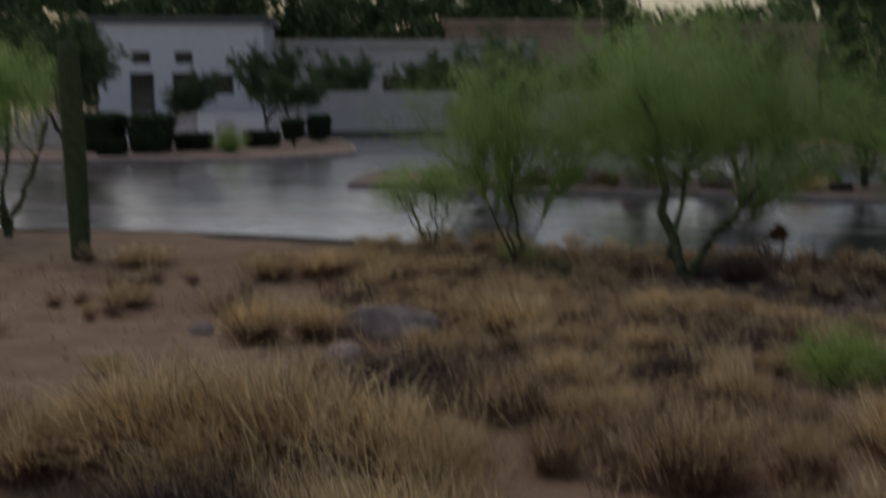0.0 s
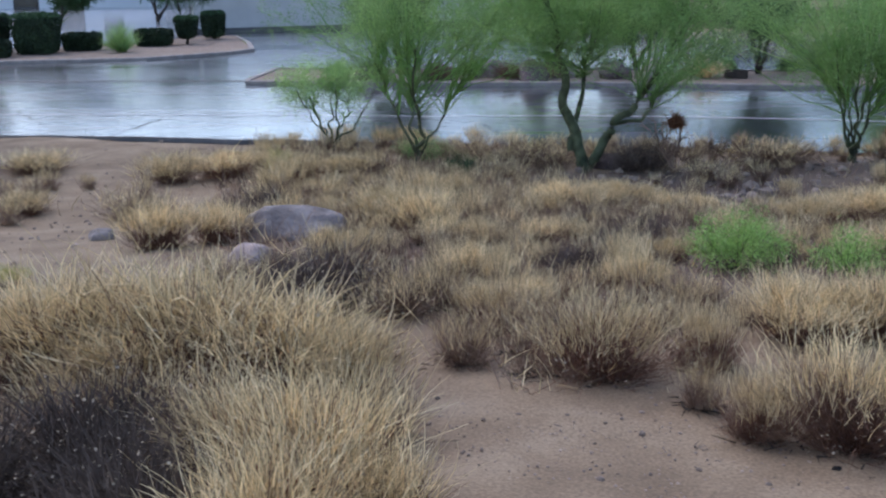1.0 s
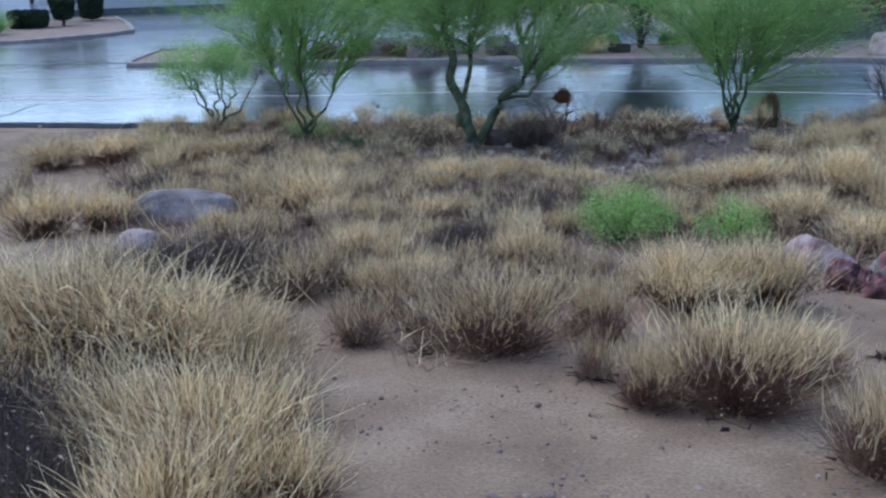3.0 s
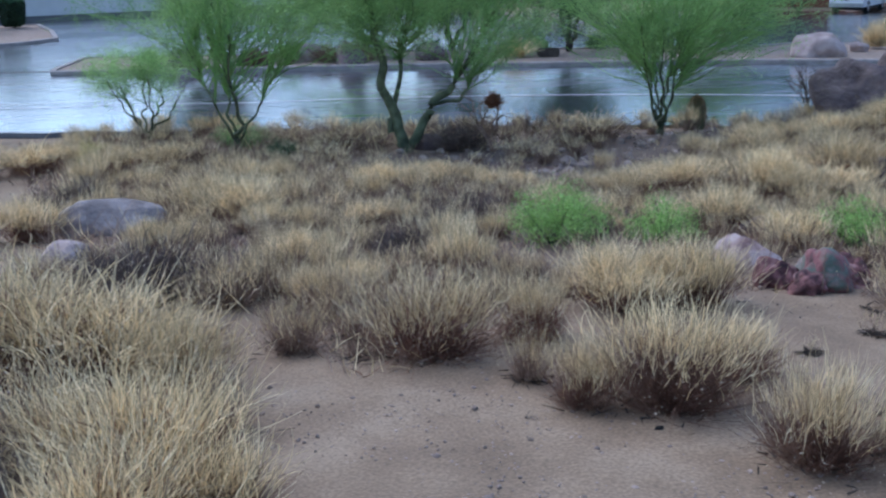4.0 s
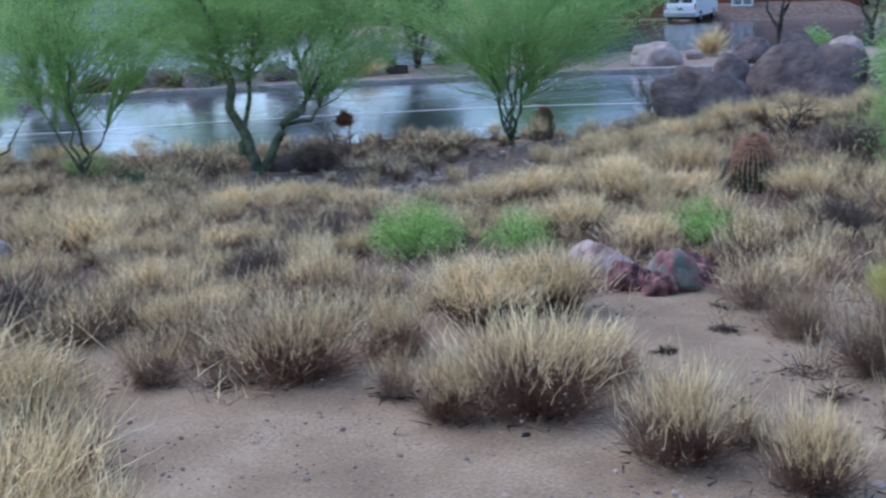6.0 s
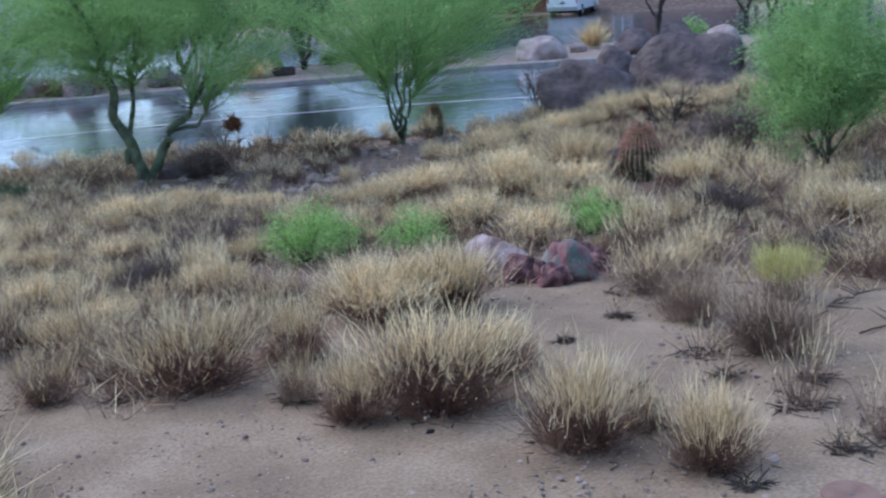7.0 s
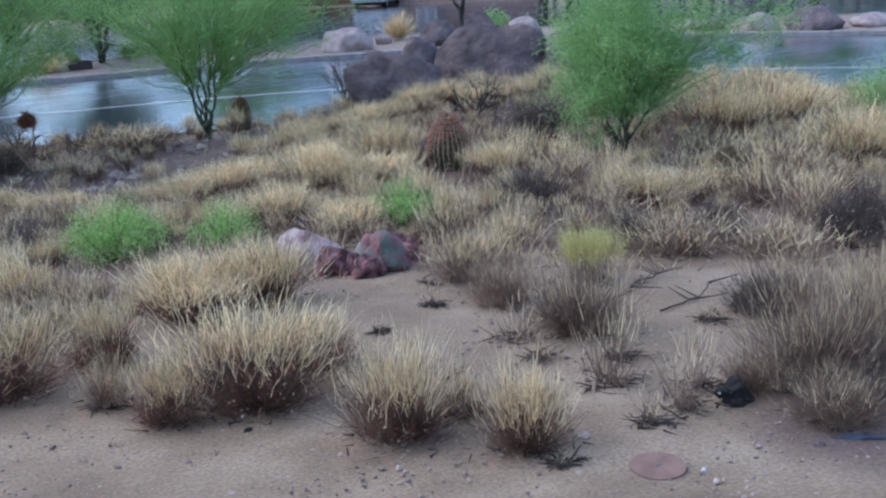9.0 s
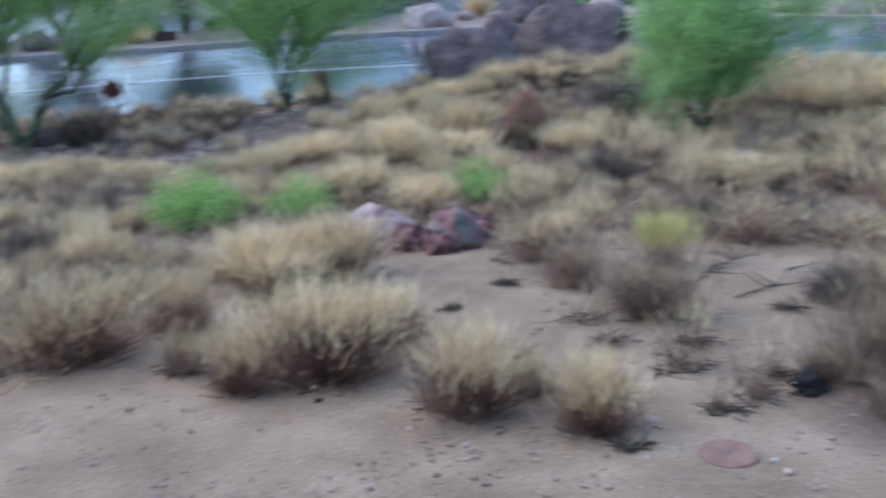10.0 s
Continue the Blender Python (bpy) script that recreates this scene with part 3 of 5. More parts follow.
plant("pale", 1.76, 11.55, 0.58, 0.27)
plant("pale", 1.93, 11.69, 0.43, 0.31)
plant("pale", 2.28, 11.71, 0.43, 0.26)
plant("pale", 2.37, 11.07, 0.41, 0.23)
plant("pale", 2.69, 11.07, 0.41, 0.21)
plant("straw", 0.10, 8.55, 0.37, 0.28)
plant("straw", 0.39, 8.61, 0.37, 0.24)
plant("straw", 0.86, 8.67, 0.41, 0.23)
plant("straw", 1.18, 8.71, 0.41, 0.21)
plant("dark", 1.44, 8.21, 0.64, 0.20)
plant("pale", 1.75, 7.83, 0.31, 0.20)
plant("brown", 0.70, 9.28, 0.51, 0.26)
plant("straw", 0.23, 6.93, 0.43, 0.26)
plant("brown", 0.49, 7.00, 0.47, 0.24)
plant("dark", 0.93, 6.96, 0.51, 0.24)
plant("pale", 0.54, 6.02, 0.34, 0.21)
plant("straw", 0.24, 5.71, 0.29, 0.25)
plant("straw", 1.14, 6.67, 0.25, 0.22)
plant("straw", 1.34, 6.68, 0.25, 0.20)
plant("brown", 1.37, 5.88, 0.41, 0.25)
plant("brown", 0.84, 6.34, 0.39, 0.20)
plant("dark", 1.85, 9.16, 0.57, 0.19)
plant("dark", 1.40, 9.77, 0.49, 0.18)
plant("brown", 0.56, 15.93, 1.13, 0.24)
plant("brown", 1.45, 15.06, 1.15, 0.32)
plant("dark", 2.70, 14.42, 0.88, 0.40)
plant("brown", 4.46, 14.61, 1.40, 0.35)
plant("brown", 3.36, 13.57, 0.61, 0.26)
plant("straw", -0.06, 12.24, 0.45, 0.35)
plant("straw", 0.28, 12.32, 0.45, 0.32)
plant("brown", -0.39, 12.37, 0.61, 0.34)
plant("brown", 0.85, 14.05, 0.69, 0.23)
plant("pale", 3.33, 9.77, 0.62, 0.33)
plant("pale", 3.96, 10.02, 0.71, 0.38)
plant("pale", 4.47, 10.54, 0.57, 0.33)
plant("straw", 3.46, 7.82, 0.52, 0.35)
plant("straw", 5.73, 12.09, 0.73, 0.31)
plant("pale", 4.51, 9.21, 0.51, 0.50)
plant("dark", 2.42, 7.54, 0.27, 0.16)
plant("pale", 5.95, 12.44, 0.68, 0.33)
plant("pale", 6.47, 12.32, 0.68, 0.29)
plant("pale", 5.21, 10.45, 0.70, 0.39)
plant("pale", 6.77, 12.26, 0.51, 0.33)
plant("pale", 7.15, 12.14, 0.51, 0.29)
plant("straw", 5.77, 10.05, 0.76, 0.54)
plant("pale", 4.69, 9.04, 0.67, 0.40)
plant("straw", 7.59, 12.39, 0.57, 0.37)
plant("straw", 8.02, 12.25, 0.57, 0.33)
plant("pale", 8.06, 11.82, 0.41, 0.26)
plant("pale", 8.38, 11.73, 0.41, 0.22)
plant("pale", 8.70, 11.64, 0.41, 0.26)
plant("pale", 10.88, 16.74, 0.73, 0.36)
plant("pale", 11.42, 16.54, 0.73, 0.31)
plant("straw", 3.63, 6.99, 0.52, 0.29)
plant("pale", 5.27, 9.30, 0.65, 0.32)
plant("brown", 3.95, 6.11, 0.45, 0.38)
plant("pale", 6.02, 8.48, 0.63, 0.40)
plant("brown", 5.01, 7.13, 0.53, 0.24)
plant("dark", 5.33, 7.07, 0.68, 0.33)
plant("dark", 7.75, 9.99, 0.89, 0.43)
plant("brown", 6.28, 7.70, 0.71, 0.36)
plant("brown", 6.68, 8.90, 0.67, 0.41)
plant("brown", 3.32, 5.03, 0.44, 0.31)
plant("fan", 4.15, 5.74, 0.47, 0.21)
plant("brush", 3.15, 4.41, 0.38, 0.27)
plant("brush", 3.10, 3.74, 0.49, 0.34)
plant("yellow", 3.82, 4.53, 0.37, 0.31)
plant("small", 2.80, 3.81, 0.32, 0.22)
plant("fan", 3.69, 5.33, 0.36, 0.20)
plant("straw", 5.97, 6.41, 0.68, 0.34)
plant("fan", 6.64, 6.59, 0.62, 0.26)
plant("brown", 4.73, 4.83, 0.67, 0.28)
plant("dark", 4.69, 5.19, 0.39, 0.25)
plant("brown", 7.67, 6.51, 0.83, 0.55)
plant("straw", 8.98, 6.88, 0.93, 0.58)
plant("straw", 9.19, 8.45, 0.75, 0.58)
plant("brown", 9.93, 8.71, 0.72, 0.56)
plant("straw", 10.18, 8.51, 1.08, 0.52)
plant("straw", 10.83, 8.72, 0.64, 0.44)
plant("straw", 11.22, 8.40, 0.64, 0.38)
plant("straw", 9.21, 6.70, 0.63, 0.59)
plant("brown", 6.66, 5.33, 0.61, 0.36)
plant("dark", 6.12, 4.49, 0.51, 0.40)
plant("brown", 6.79, 5.93, 0.55, 0.39)
plant("brown", 7.95, 7.66, 0.61, 0.46)
plant("brown", 9.13, 8.90, 0.76, 0.58)
plant("dark", 6.79, 6.93, 0.48, 0.32)
plant("brown", 5.12, 4.33, 0.67, 0.23)
plant("dark", 5.77, 4.35, 0.52, 0.30)
plant("dark", 5.27, 4.97, 0.44, 0.26)
plant("brush", 3.29, 2.62, 0.50, 0.40)
plant("brush", 3.65, 2.66, 0.39, 0.38)
plant("brush", 4.12, 3.40, 0.43, 0.30)
plant("dark", 3.96, 3.47, 0.30, 0.22)
plant("brown", 4.30, 3.09, 0.30, 0.33)
plant("small", 3.68, 3.51, 0.15, 0.10)
plant("small", 2.70, 3.09, 0.29, 0.35)
plant("small", 2.97, 3.32, 0.18, 0.25)
plant("small", 2.73, 2.70, 0.25, 0.31)
plant("small", 2.51, 2.66, 0.15, 0.14)
plant("small", 2.95, 2.86, 0.17, 0.26)
plant("brush", 3.07, 2.71, 0.25, 0.18)
plant("brush", 3.06, 2.31, 0.36, 0.20)
plant("fan", 1.78, 3.15, 0.40, 0.35)
plant("brown", 2.07, 3.18, 0.18, 0.17)
plant("fan", 2.07, 2.78, 0.31, 0.29)
plant("small", 2.70, 3.54, 0.15, 0.12)
plant("small", 2.40, 4.35, 0.09, 0.11)
plant("small", 2.85, 4.61, 0.15, 0.13)
plant("small", 2.05, 2.57, 0.10, 0.07)
plant("dark", 3.42, 2.30, 0.34, 0.16)
plant("dark", 3.62, 2.42, 0.40, 0.20)

# low growth scattered between the clumps: one sheet of stuff
far_parts = {"straw": [], "stems": []}
CLEAR = [(5.75, 8.7, 0.36, 1.5, 33), (6.2, 9.2, 0.6, 1.0, 30), (2.05, 7.0, 0.75, 0.95, 16), (2.5, 6.8, 0.65, 0.9, 20), (7.3, 8.1, 0.5, 0.6, 0), (7.4, 6.7, 0.35, 0.45, 0), (3.0, 5.8, 0.6, 0.7, 0), (-1.2, 8.6, 0.75, 1.0, 0), (4.05, 6.8, 0.35, 0.45, 0), (2.0, 13.8, 0.8, 0.9, 0), (5.4, 13.6, 0.8, 0.9, 0), (-0.2, 14.8, 0.5, 0.8, 0)]
FAR = [fan_arrays(200 + k, 110, 330, 1, 0.44, 58, 0.5, 2.2) for k in range(4)] + [fan_arrays(210 + k, 150, 130, 1, 0.36, 70, 0.45, 2.2) for k in range(3)]
for trial in range(9000):
    a, r = prng.uniform(-27, 64), math.sqrt(prng.uniform(5.0 ** 2, 17.2 ** 2))
    x, y = polar(a, r)
    if r > float(np.interp(a, AZ, R_IN)) - 0.5 or inside(x, y, SAND, 0.12):
        continue
    if inside(x, y, DARK) and prng.random() < 0.93:
        continue
    if a < -9 and r > 8 and prng.random() < 0.96:
        continue
    if (r < 5.6 and a > 12) or (a > 28 and r < 7.2) or inside(x, y, CLEAR):
        continue
    size = prng.uniform(0.22, 0.42) * (1 + 0.02 * r)
    if any((x - px) ** 2 + (y - py) ** 2 < (0.36 * (size + pw)) ** 2 for px, py, pw in placed):
        continue
    patch = noise.noise(Vector((x * 0.45, y * 0.45, 7)))
    stems, straw, _ = FAR[prng.randrange(4, 7) if patch > -0.05 or prng.random() < 0.45 else prng.randrange(0, 4)]
    m = np.array((pose(x, y, lz(x, y), 0, 0, prng.uniform(0, 360)) @ Matrix.Scale(size / 0.7, 4)))
    placed.append((x, y, size))
    for key, (v, f) in (("stems", stems), ("straw", straw)):
        far_parts[key].append((v @ m[:3, :3].T + m[:3, 3], f))
tagged(new("dry_grass", mesh("dry_grass", *join(far_parts["straw"]), M_STRAW)), "dry golden grass over the bank down to the road", "dry grass", kind="stuff")
tagged(new("dry_grass_stems", mesh("dry_grass_stems", *join(far_parts["stems"]), M_TWIG)), "brown stems of the dry grass on the bank", "dry grass", kind="stuff")
for o in [o for kinds in KINDS.values() for ks in kinds.values() for o in ks]:
    for c in list(o.children_recursive) + [o]:
        bpy.data.objects.remove(c)


def understory():
    """Low dead twigs and litter between the clumps."""
    rng = np.random.default_rng(12)
    roots, far = [], []
    while len(roots) < 42000:
        a, r = rng.uniform(-27, 66), math.sqrt(rng.uniform(4.4 ** 2, 16.8 ** 2))
        x, y = polar(a, r)
        if inside(x, y, SAND, 0.02) or (a > 8 and r < 6.2) or r > float(np.interp(a, AZ, R_IN)) - 0.3 or (a < -11 and r > 6.5 and rng.random() < 0.93):
            continue
        if noise.noise(Vector((x * 1.6, y * 1.6, 3))) < -0.25 or (inside(x, y, DARK) and rng.random() < 0.85):
            continue
        roots.append((x, y, 0))
    roots = np.array(roots)
    roots[:, 2] = land_z(roots[:, 0], roots[:, 1]) - 0.01
    n = len(roots)
    d = rng.normal(size=(n, 3)) * [0.6, 0.6, 0.2] + [0, 0, 0.75]
    d /= np.linalg.norm(d, axis=1)[:, None]
    v, f = blades(rng, roots, d, rng.uniform(0.06, 0.26, n), 0.0045 * rng.uniform(0.7, 1.8, n) * (1 + np.hypot(roots[:, 0], roots[:, 1]) * 0.06), 0.3, 2)
    k = int(n * 0.85) * 6
    tagged(new("dead_twigs", mesh("dead_twigs", v[:k], f[: int(n * 0.85) * 2], M_TWIG)), "dead brown twigs covering the soil between clumps", "dry twigs", kind="stuff")
    tagged(new("dead_grass", mesh("dead_grass", v[k:], f[int(n * 0.85) * 2:] - k, M_STRAW)), "short dead straw between the clumps", "dry grass", kind="stuff")


understory()


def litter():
    """Dark bits lying round the feet of the clumps, standing in for their shadow."""
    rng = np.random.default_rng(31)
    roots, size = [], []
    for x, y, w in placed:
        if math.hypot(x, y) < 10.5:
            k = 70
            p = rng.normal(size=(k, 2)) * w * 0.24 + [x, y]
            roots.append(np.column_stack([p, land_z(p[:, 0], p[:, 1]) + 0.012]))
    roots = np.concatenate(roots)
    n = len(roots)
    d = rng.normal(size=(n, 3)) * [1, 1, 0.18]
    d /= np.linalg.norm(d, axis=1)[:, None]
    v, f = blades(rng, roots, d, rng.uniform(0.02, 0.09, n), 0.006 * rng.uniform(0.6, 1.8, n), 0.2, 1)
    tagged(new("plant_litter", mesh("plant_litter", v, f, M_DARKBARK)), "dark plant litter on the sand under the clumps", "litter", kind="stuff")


litter()


def leafy_bush(x, y, w, h, mat, seed, label, n=5200, leaf=(0.03, 0.007), name="green_bush"):
    rng = np.random.default_rng(seed)
    ob = thing(name, pose(x, y, lz(x, y)), label, "bush")
    k = 90
    ang, tilt = rng.uniform(0, 6.28, k), np.radians(75) * np.sqrt(rng.uniform(0, 1, k))
    d = np.stack([np.sin(tilt) * np.cos(ang), np.sin(tilt) * np.sin(ang), np.cos(tilt)], 1)
    reach = d * np.array([w / 2, w / 2, h])
    ln = np.linalg.norm(reach, axis=1) * rng.uniform(0.7, 1.05, k)
    dd = reach / np.linalg.norm(reach, axis=1)[:, None]
    child("twig_frame", mesh("twig_frame", *blades(rng, rng.normal(size=(k, 3)) * [0.03, 0.03, 0], dd, ln, 0.008, 0.1), M_BARK), ob)
    j = rng.integers(0, k, n)
    u = rng.uniform(0.3, 1.05, n) ** 0.7
    c = dd[j] * (ln[j] * u)[:, None] + rng.normal(size=(n, 3)) * 0.045 * w
    c[:, 2] = np.abs(c[:, 2]) + 0.02
    child("foliage", mesh("foliage", *leaflets(rng, c, *leaf), mat), ob)
    return ob


leafy_bush(2.08, 7.4, 0.84, 0.47, M_LIME, 1, "bright lime-green feathery bush in dry grass", 7000)
leafy_bush(2.78, 7.2, 0.66, 0.36, M_LIME, 2, "low lime-green feathery bush in dry grass", 3000)
leafy_bush(4.12, 7.0, 0.62, 0.38, M_LIME, 3, "small green bush beside dark stones", 3000)
leafy_bush(-0.13, 15.6, 0.9, 0.4, M_LEAF, 4, "low green bush at the foot of a tree", 3000)
leafy_bush(0.35, 14.3, 0.66, 0.28, M_LEAF2, 5, "low dull green bush in dry grass", 2000)
leafy_bush(-1.95, 14.3, 0.5, 0.4, M_YELLOW, 6, "pale yellow-green bush near the road", 2000)
leafy_bush(11.3, 8.2, 1.1, 0.9, M_LEAF, 7, "feathery green bush on the mound", 5000, (0.05, 0.010))


def palo_verde(x, y, stems, crown, seed, label, n_leaf=12000, leaf=(0.036, 0.009), bark=M_BARK, mat=M_LEAF, z=None, twig=0.42):
    """stems: polylines from the foot in metres; crown: clumps (x, y, z, radius) that limbs reach into."""
    rng = np.random.default_rng(seed)
    z0 = lz(x, y) if z is None else z
    ob = thing("palo_verde_tree", pose(x, y, z0 - 0.03), label, "tree", "trees along the road")
    tubes, ends = [], []
    for st, r in stems:
        p = np.array(st, float)
        m = 6 * (len(p) - 1) + 1
        t, tt = np.linspace(0, len(p) - 1, m), np.arange(len(p))
        q = np.stack([np.interp(t, tt, p[:, i]) for i in range(3)], 1)
        q[1:-1] += rng.normal(size=(m - 2, 3)) * 0.045
        for _ in range(2):
            q[1:-1] = (q[:-2] + 2 * q[1:-1] + q[2:]) / 4
        tubes.append(tube(q, np.linspace(r, r * 0.35, m), 7))
        ends.append((q, r))
    tips, limbs = [], []
    for cx, cy, cz, cr in crown:
        c = np.array([cx, cy, cz])
        near_e = sorted(ends, key=lambda e: np.linalg.norm(e[0][-1] - c))[:2]
        for _ in range(3):
            best = near_e[rng.integers(0, len(near_e))]
            start = best[0][int((len(best[0]) - 1) * rng.uniform(0.62, 1.0))]
            d = rng.normal(size=3)
            d /= np.linalg.norm(d)
            goal = c + d * cr * rng.uniform(0.4, 1.0) * [1, 1, 0.8]
            midp = (start + goal) / 2 + rng.normal(size=3) * 0.16 + [0, 0, 0.08]
            u = np.linspace(0, 1, 7)[:, None]
            q = start * (1 - u) ** 2 + midp * 2 * u * (1 - u) + goal * u ** 2
            q[1:-1] += rng.normal(size=(5, 3)) * 0.03
            limbs.append(tube(q, np.linspace(0.009, 0.0025, 7), 4))
            tips += [q[k] for k in range(4, 7)]
    child("trunk", mesh("trunk", *join(tubes), bark, True), ob, "green-barked forking trunk and limbs")
    tips = np.array(tips)
    n_leaf = int(n_leaf * 2.7)
    n_tw = n_leaf // 26
    j = rng.integers(0, len(tips), n_tw)
    d = rng.normal(size=(n_tw, 3)) + [0, 0, 0.1]
    d /= np.linalg.norm(d, axis=1)[:, None]
    ln = twig * rng.uniform(0.4, 1.2, n_tw)
    tw = blades(rng, tips[j], d, ln, 0.006, 0.25, 2)
    jj = np.repeat(np.arange(n_tw), 26)
    u = rng.uniform(0.1, 1.05, len(jj))
    c = tips[j][jj] + d[jj] * (ln[jj] * u)[:, None] + rng.normal(size=(len(jj), 3)) * 0.05
    crown_ob = child("crown", mesh("crown", *leaflets(rng, c, *leaf), mat), ob, "feathery green foliage")
    tagged(child("twig_spray", mesh("twig_spray", *join([tw] + limbs), mat), crown_ob), kind="stuff")
    return ob


def vase(rng_seed, n, height, spread, r):
    rng = random.Random(rng_seed)
    out = []
    for k in range(n):
        a = 6.283 * k / n + rng.uniform(-0.4, 0.4)
        s = spread * rng.uniform(0.5, 1.0)
        h = height * rng.uniform(0.8, 1.1)
        out.append(([(0, 0, 0), (0.07 * s * math.cos(a), 0.07 * s * math.sin(a), h * 0.17), (0.30 * s * math.cos(a + 0.3), 0.30 * s * math.sin(a + 0.3), h * 0.36), (0.5 * s * math.cos(a), 0.5 * s * math.sin(a), h * 0.62), (s * math.cos(a) * 0.75, s * math.sin(a) * 0.75, h)], r * rng.uniform(0.7, 1.1)))
    return out


def clumps(seed, n, centre, radii, size):
    rng = np.random.default_rng(seed)
    d = rng.normal(size=(n, 3))
    d /= np.linalg.norm(d, axis=1)[:, None]
    p = np.array(centre) + d * np.array(radii) * rng.uniform(0.35, 1.0, (n, 1))
    return [(*q, size * rng.uniform(0.7, 1.2)) for q in p]


palo_verde(-1.45, 16.75, vase(1, 6, 0.9, 0.95, 0.028), clumps(1, 9, (-0.05, 0, 1.0), (0.7, 0.5, 0.35), 0.26), 1, "young palo verde, open and shrubby, by the wet road", 4200)
palo_verde(-0.17, 15.3, vase(2, 4, 1.6, 1.05, 0.034), clumps(2, 60, (0.2, 0, 2.2), (2.4, 1.4, 0.85), 0.42), 2, "palo verde tree with several thin green stems", 15000)
palo_verde(2.0, 14.4, [([(0, 0, 0), (-0.12, 0, 0.35), (-0.24, 0.05, 0.8), (-0.27, 0, 1.3), (-0.40, 0.1, 1.9), (-0.7, 0.2, 2.5)], 0.085),
                       ([(0.0, 0, 0.05), (0.22, 0.0, 0.38), (0.33, 0.0, 0.66), (0.55, 0.05, 0.80), (0.72, 0.05, 0.98), (0.95, 0.1, 1.4), (1.35, 0.1, 2.0)], 0.07),
                       ([(-0.2, 0.02, 0.3), (-0.12, 0.1, 0.7), (0.05, 0.2, 1.3), (0.2, 0.3, 2.1)], 0.045),
                       ([(0.33, 0, 0.66), (0.7, -0.05, 0.70), (0.80, -0.05, 0.85), (0.95, 0, 1.05)], 0.03)],
           clumps(3, 84, (0.45, 0, 2.35), (2.7, 1.6, 1.2), 0.44) + [(1.25, 0, 1.15, 0.3), (1.35, -0.1, 1.35, 0.35), (-0.8, 0, 1.5, 0.35)], 3, "larger palo verde with two leaning forked trunks", 32000)
palo_verde(5.5, 14.5, vase(4, 7, 1.5, 0.85, 0.028), clumps(4, 80, (0.25, 0, 2.05), (2.5, 1.5, 0.9), 0.42) + clumps(104, 18, (0.2, 0, 1.45), (2.0, 1.1, 0.2), 0.34), 4, "vase-shaped palo verde with many thin stems", 21000)
palo_verde(7.54, 8.44, vase(5, 9, 1.0, 0.55, 0.02), clumps(5, 60, (0.05, 0, 1.25), (0.85, 0.7, 0.95), 0.32) + [(0.55, -0.3, 1.5, 0.3), (0.7, -0.5, 1.35, 0.32), (0.9, -0.6, 1.5, 0.32), (1.05, -0.75, 1.35, 0.32), (1.25, -0.85, 1.55, 0.3), (1.3, -1.0, 1.4, 0.3), (0.8, -0.5, 1.75, 0.3)], 5, "dense young feathery green palo verde on the mound", 16000, (0.045, 0.009))
FAR_Z = ROAD_Z + 0.09
for k, (x, y, h, w) in enumerate([(7.85, 27.0, 2.3, 1.7), (2.9, 28.0, 2.4, 1.9), (-0.8, 28.2, 2.2, 1.5), (11.4, 27.2, 2.3, 1.7), (5.2, 28.6, 2.4, 1.7)]):
    palo_verde(x, y, vase(20 + k, 3, 1.6, 1.0, 0.06), clumps(20 + k, 34, (0, 0, h * 0.66), (w, w, 0.9), 0.5) + clumps(120 + k, 30, (0, 0, h * 1.35), (w * 1.2, w * 1.2, 1.1), 0.5), 20 + k, "dark-stemmed tree in the bed across the road", 13000, (0.08, 0.018), M_DARKBARK, M_LEAF if k % 2 else M_LEAF2, FAR_Z, 0.4)


def barrel_cactus(x, y, w, h, label, spine, lean=(0, 0), seed=1, ribs=20, z=None):
    rng = np.random.default_rng(seed)
    ob = thing("barrel_cactus", pose(x, y, (lz(x, y) if z is None else z) - 0.02, *lean), label, "cactus", "barrel cacti")
    rows, cols = 20, ribs * 6
    verts, crest = [], []
    for i in range(rows + 1):
        u = i / rows
        zz = h * u
        prof = (w / 2) * (0.80 + 0.20 * math.sin(math.pi * min(1, u * 1.3))) * math.sqrt(max(0.0, 1 - max(0, (u - 0.45) / 0.55) ** 2.4)) if u < 1 else 0.004
        for j in range(cols):
            a = 2 * math.pi * j / cols
            rr = prof * (1 - 0.10 * (0.5 - 0.5 * math.cos(a * ribs)))
            verts.append((rr * math.cos(a), rr * math.sin(a), zz))
        for k in range(ribs):
            crest.append((2 * math.pi * k / ribs, prof, zz))
    faces = [(i * cols + j, i * cols + (j + 1) % cols, (i + 1) * cols + (j + 1) % cols, (i + 1) * cols + j) for i in range(rows) for j in range(cols)]
    child("body", mesh("body", verts, faces, M_CACTUS, True), ob, "ribbed green flesh")
    roots, dirs = [], []
    for a, p, zz in crest:
        if zz < 0.05 * h:
            continue
        for _ in range(40 if zz > 0.6 * h else (14 if zz > 0.35 * h else 5)):
            roots.append((p * math.cos(a), p * math.sin(a), zz + rng.uniform(-0.5, 0.5) * h / rows))
            dirs.append((math.cos(a) + rng.normal() * 1.1, math.sin(a) + rng.normal() * 1.1, 0.35 + rng.normal() * 0.8 + (1.0 if zz > 0.85 * h else 0)))
    roots, dirs = np.array(roots), np.array(dirs)
    dirs /= np.linalg.norm(dirs, axis=1)[:, None]
    child("spine_cover", mesh("spine_cover", *blades(rng, roots, dirs, 0.024 * rng.uniform(0.6, 1.2, len(roots)) * w / 0.42, 0.008, 0.15, 2), spine), ob, "dense curved spines")
    return ob


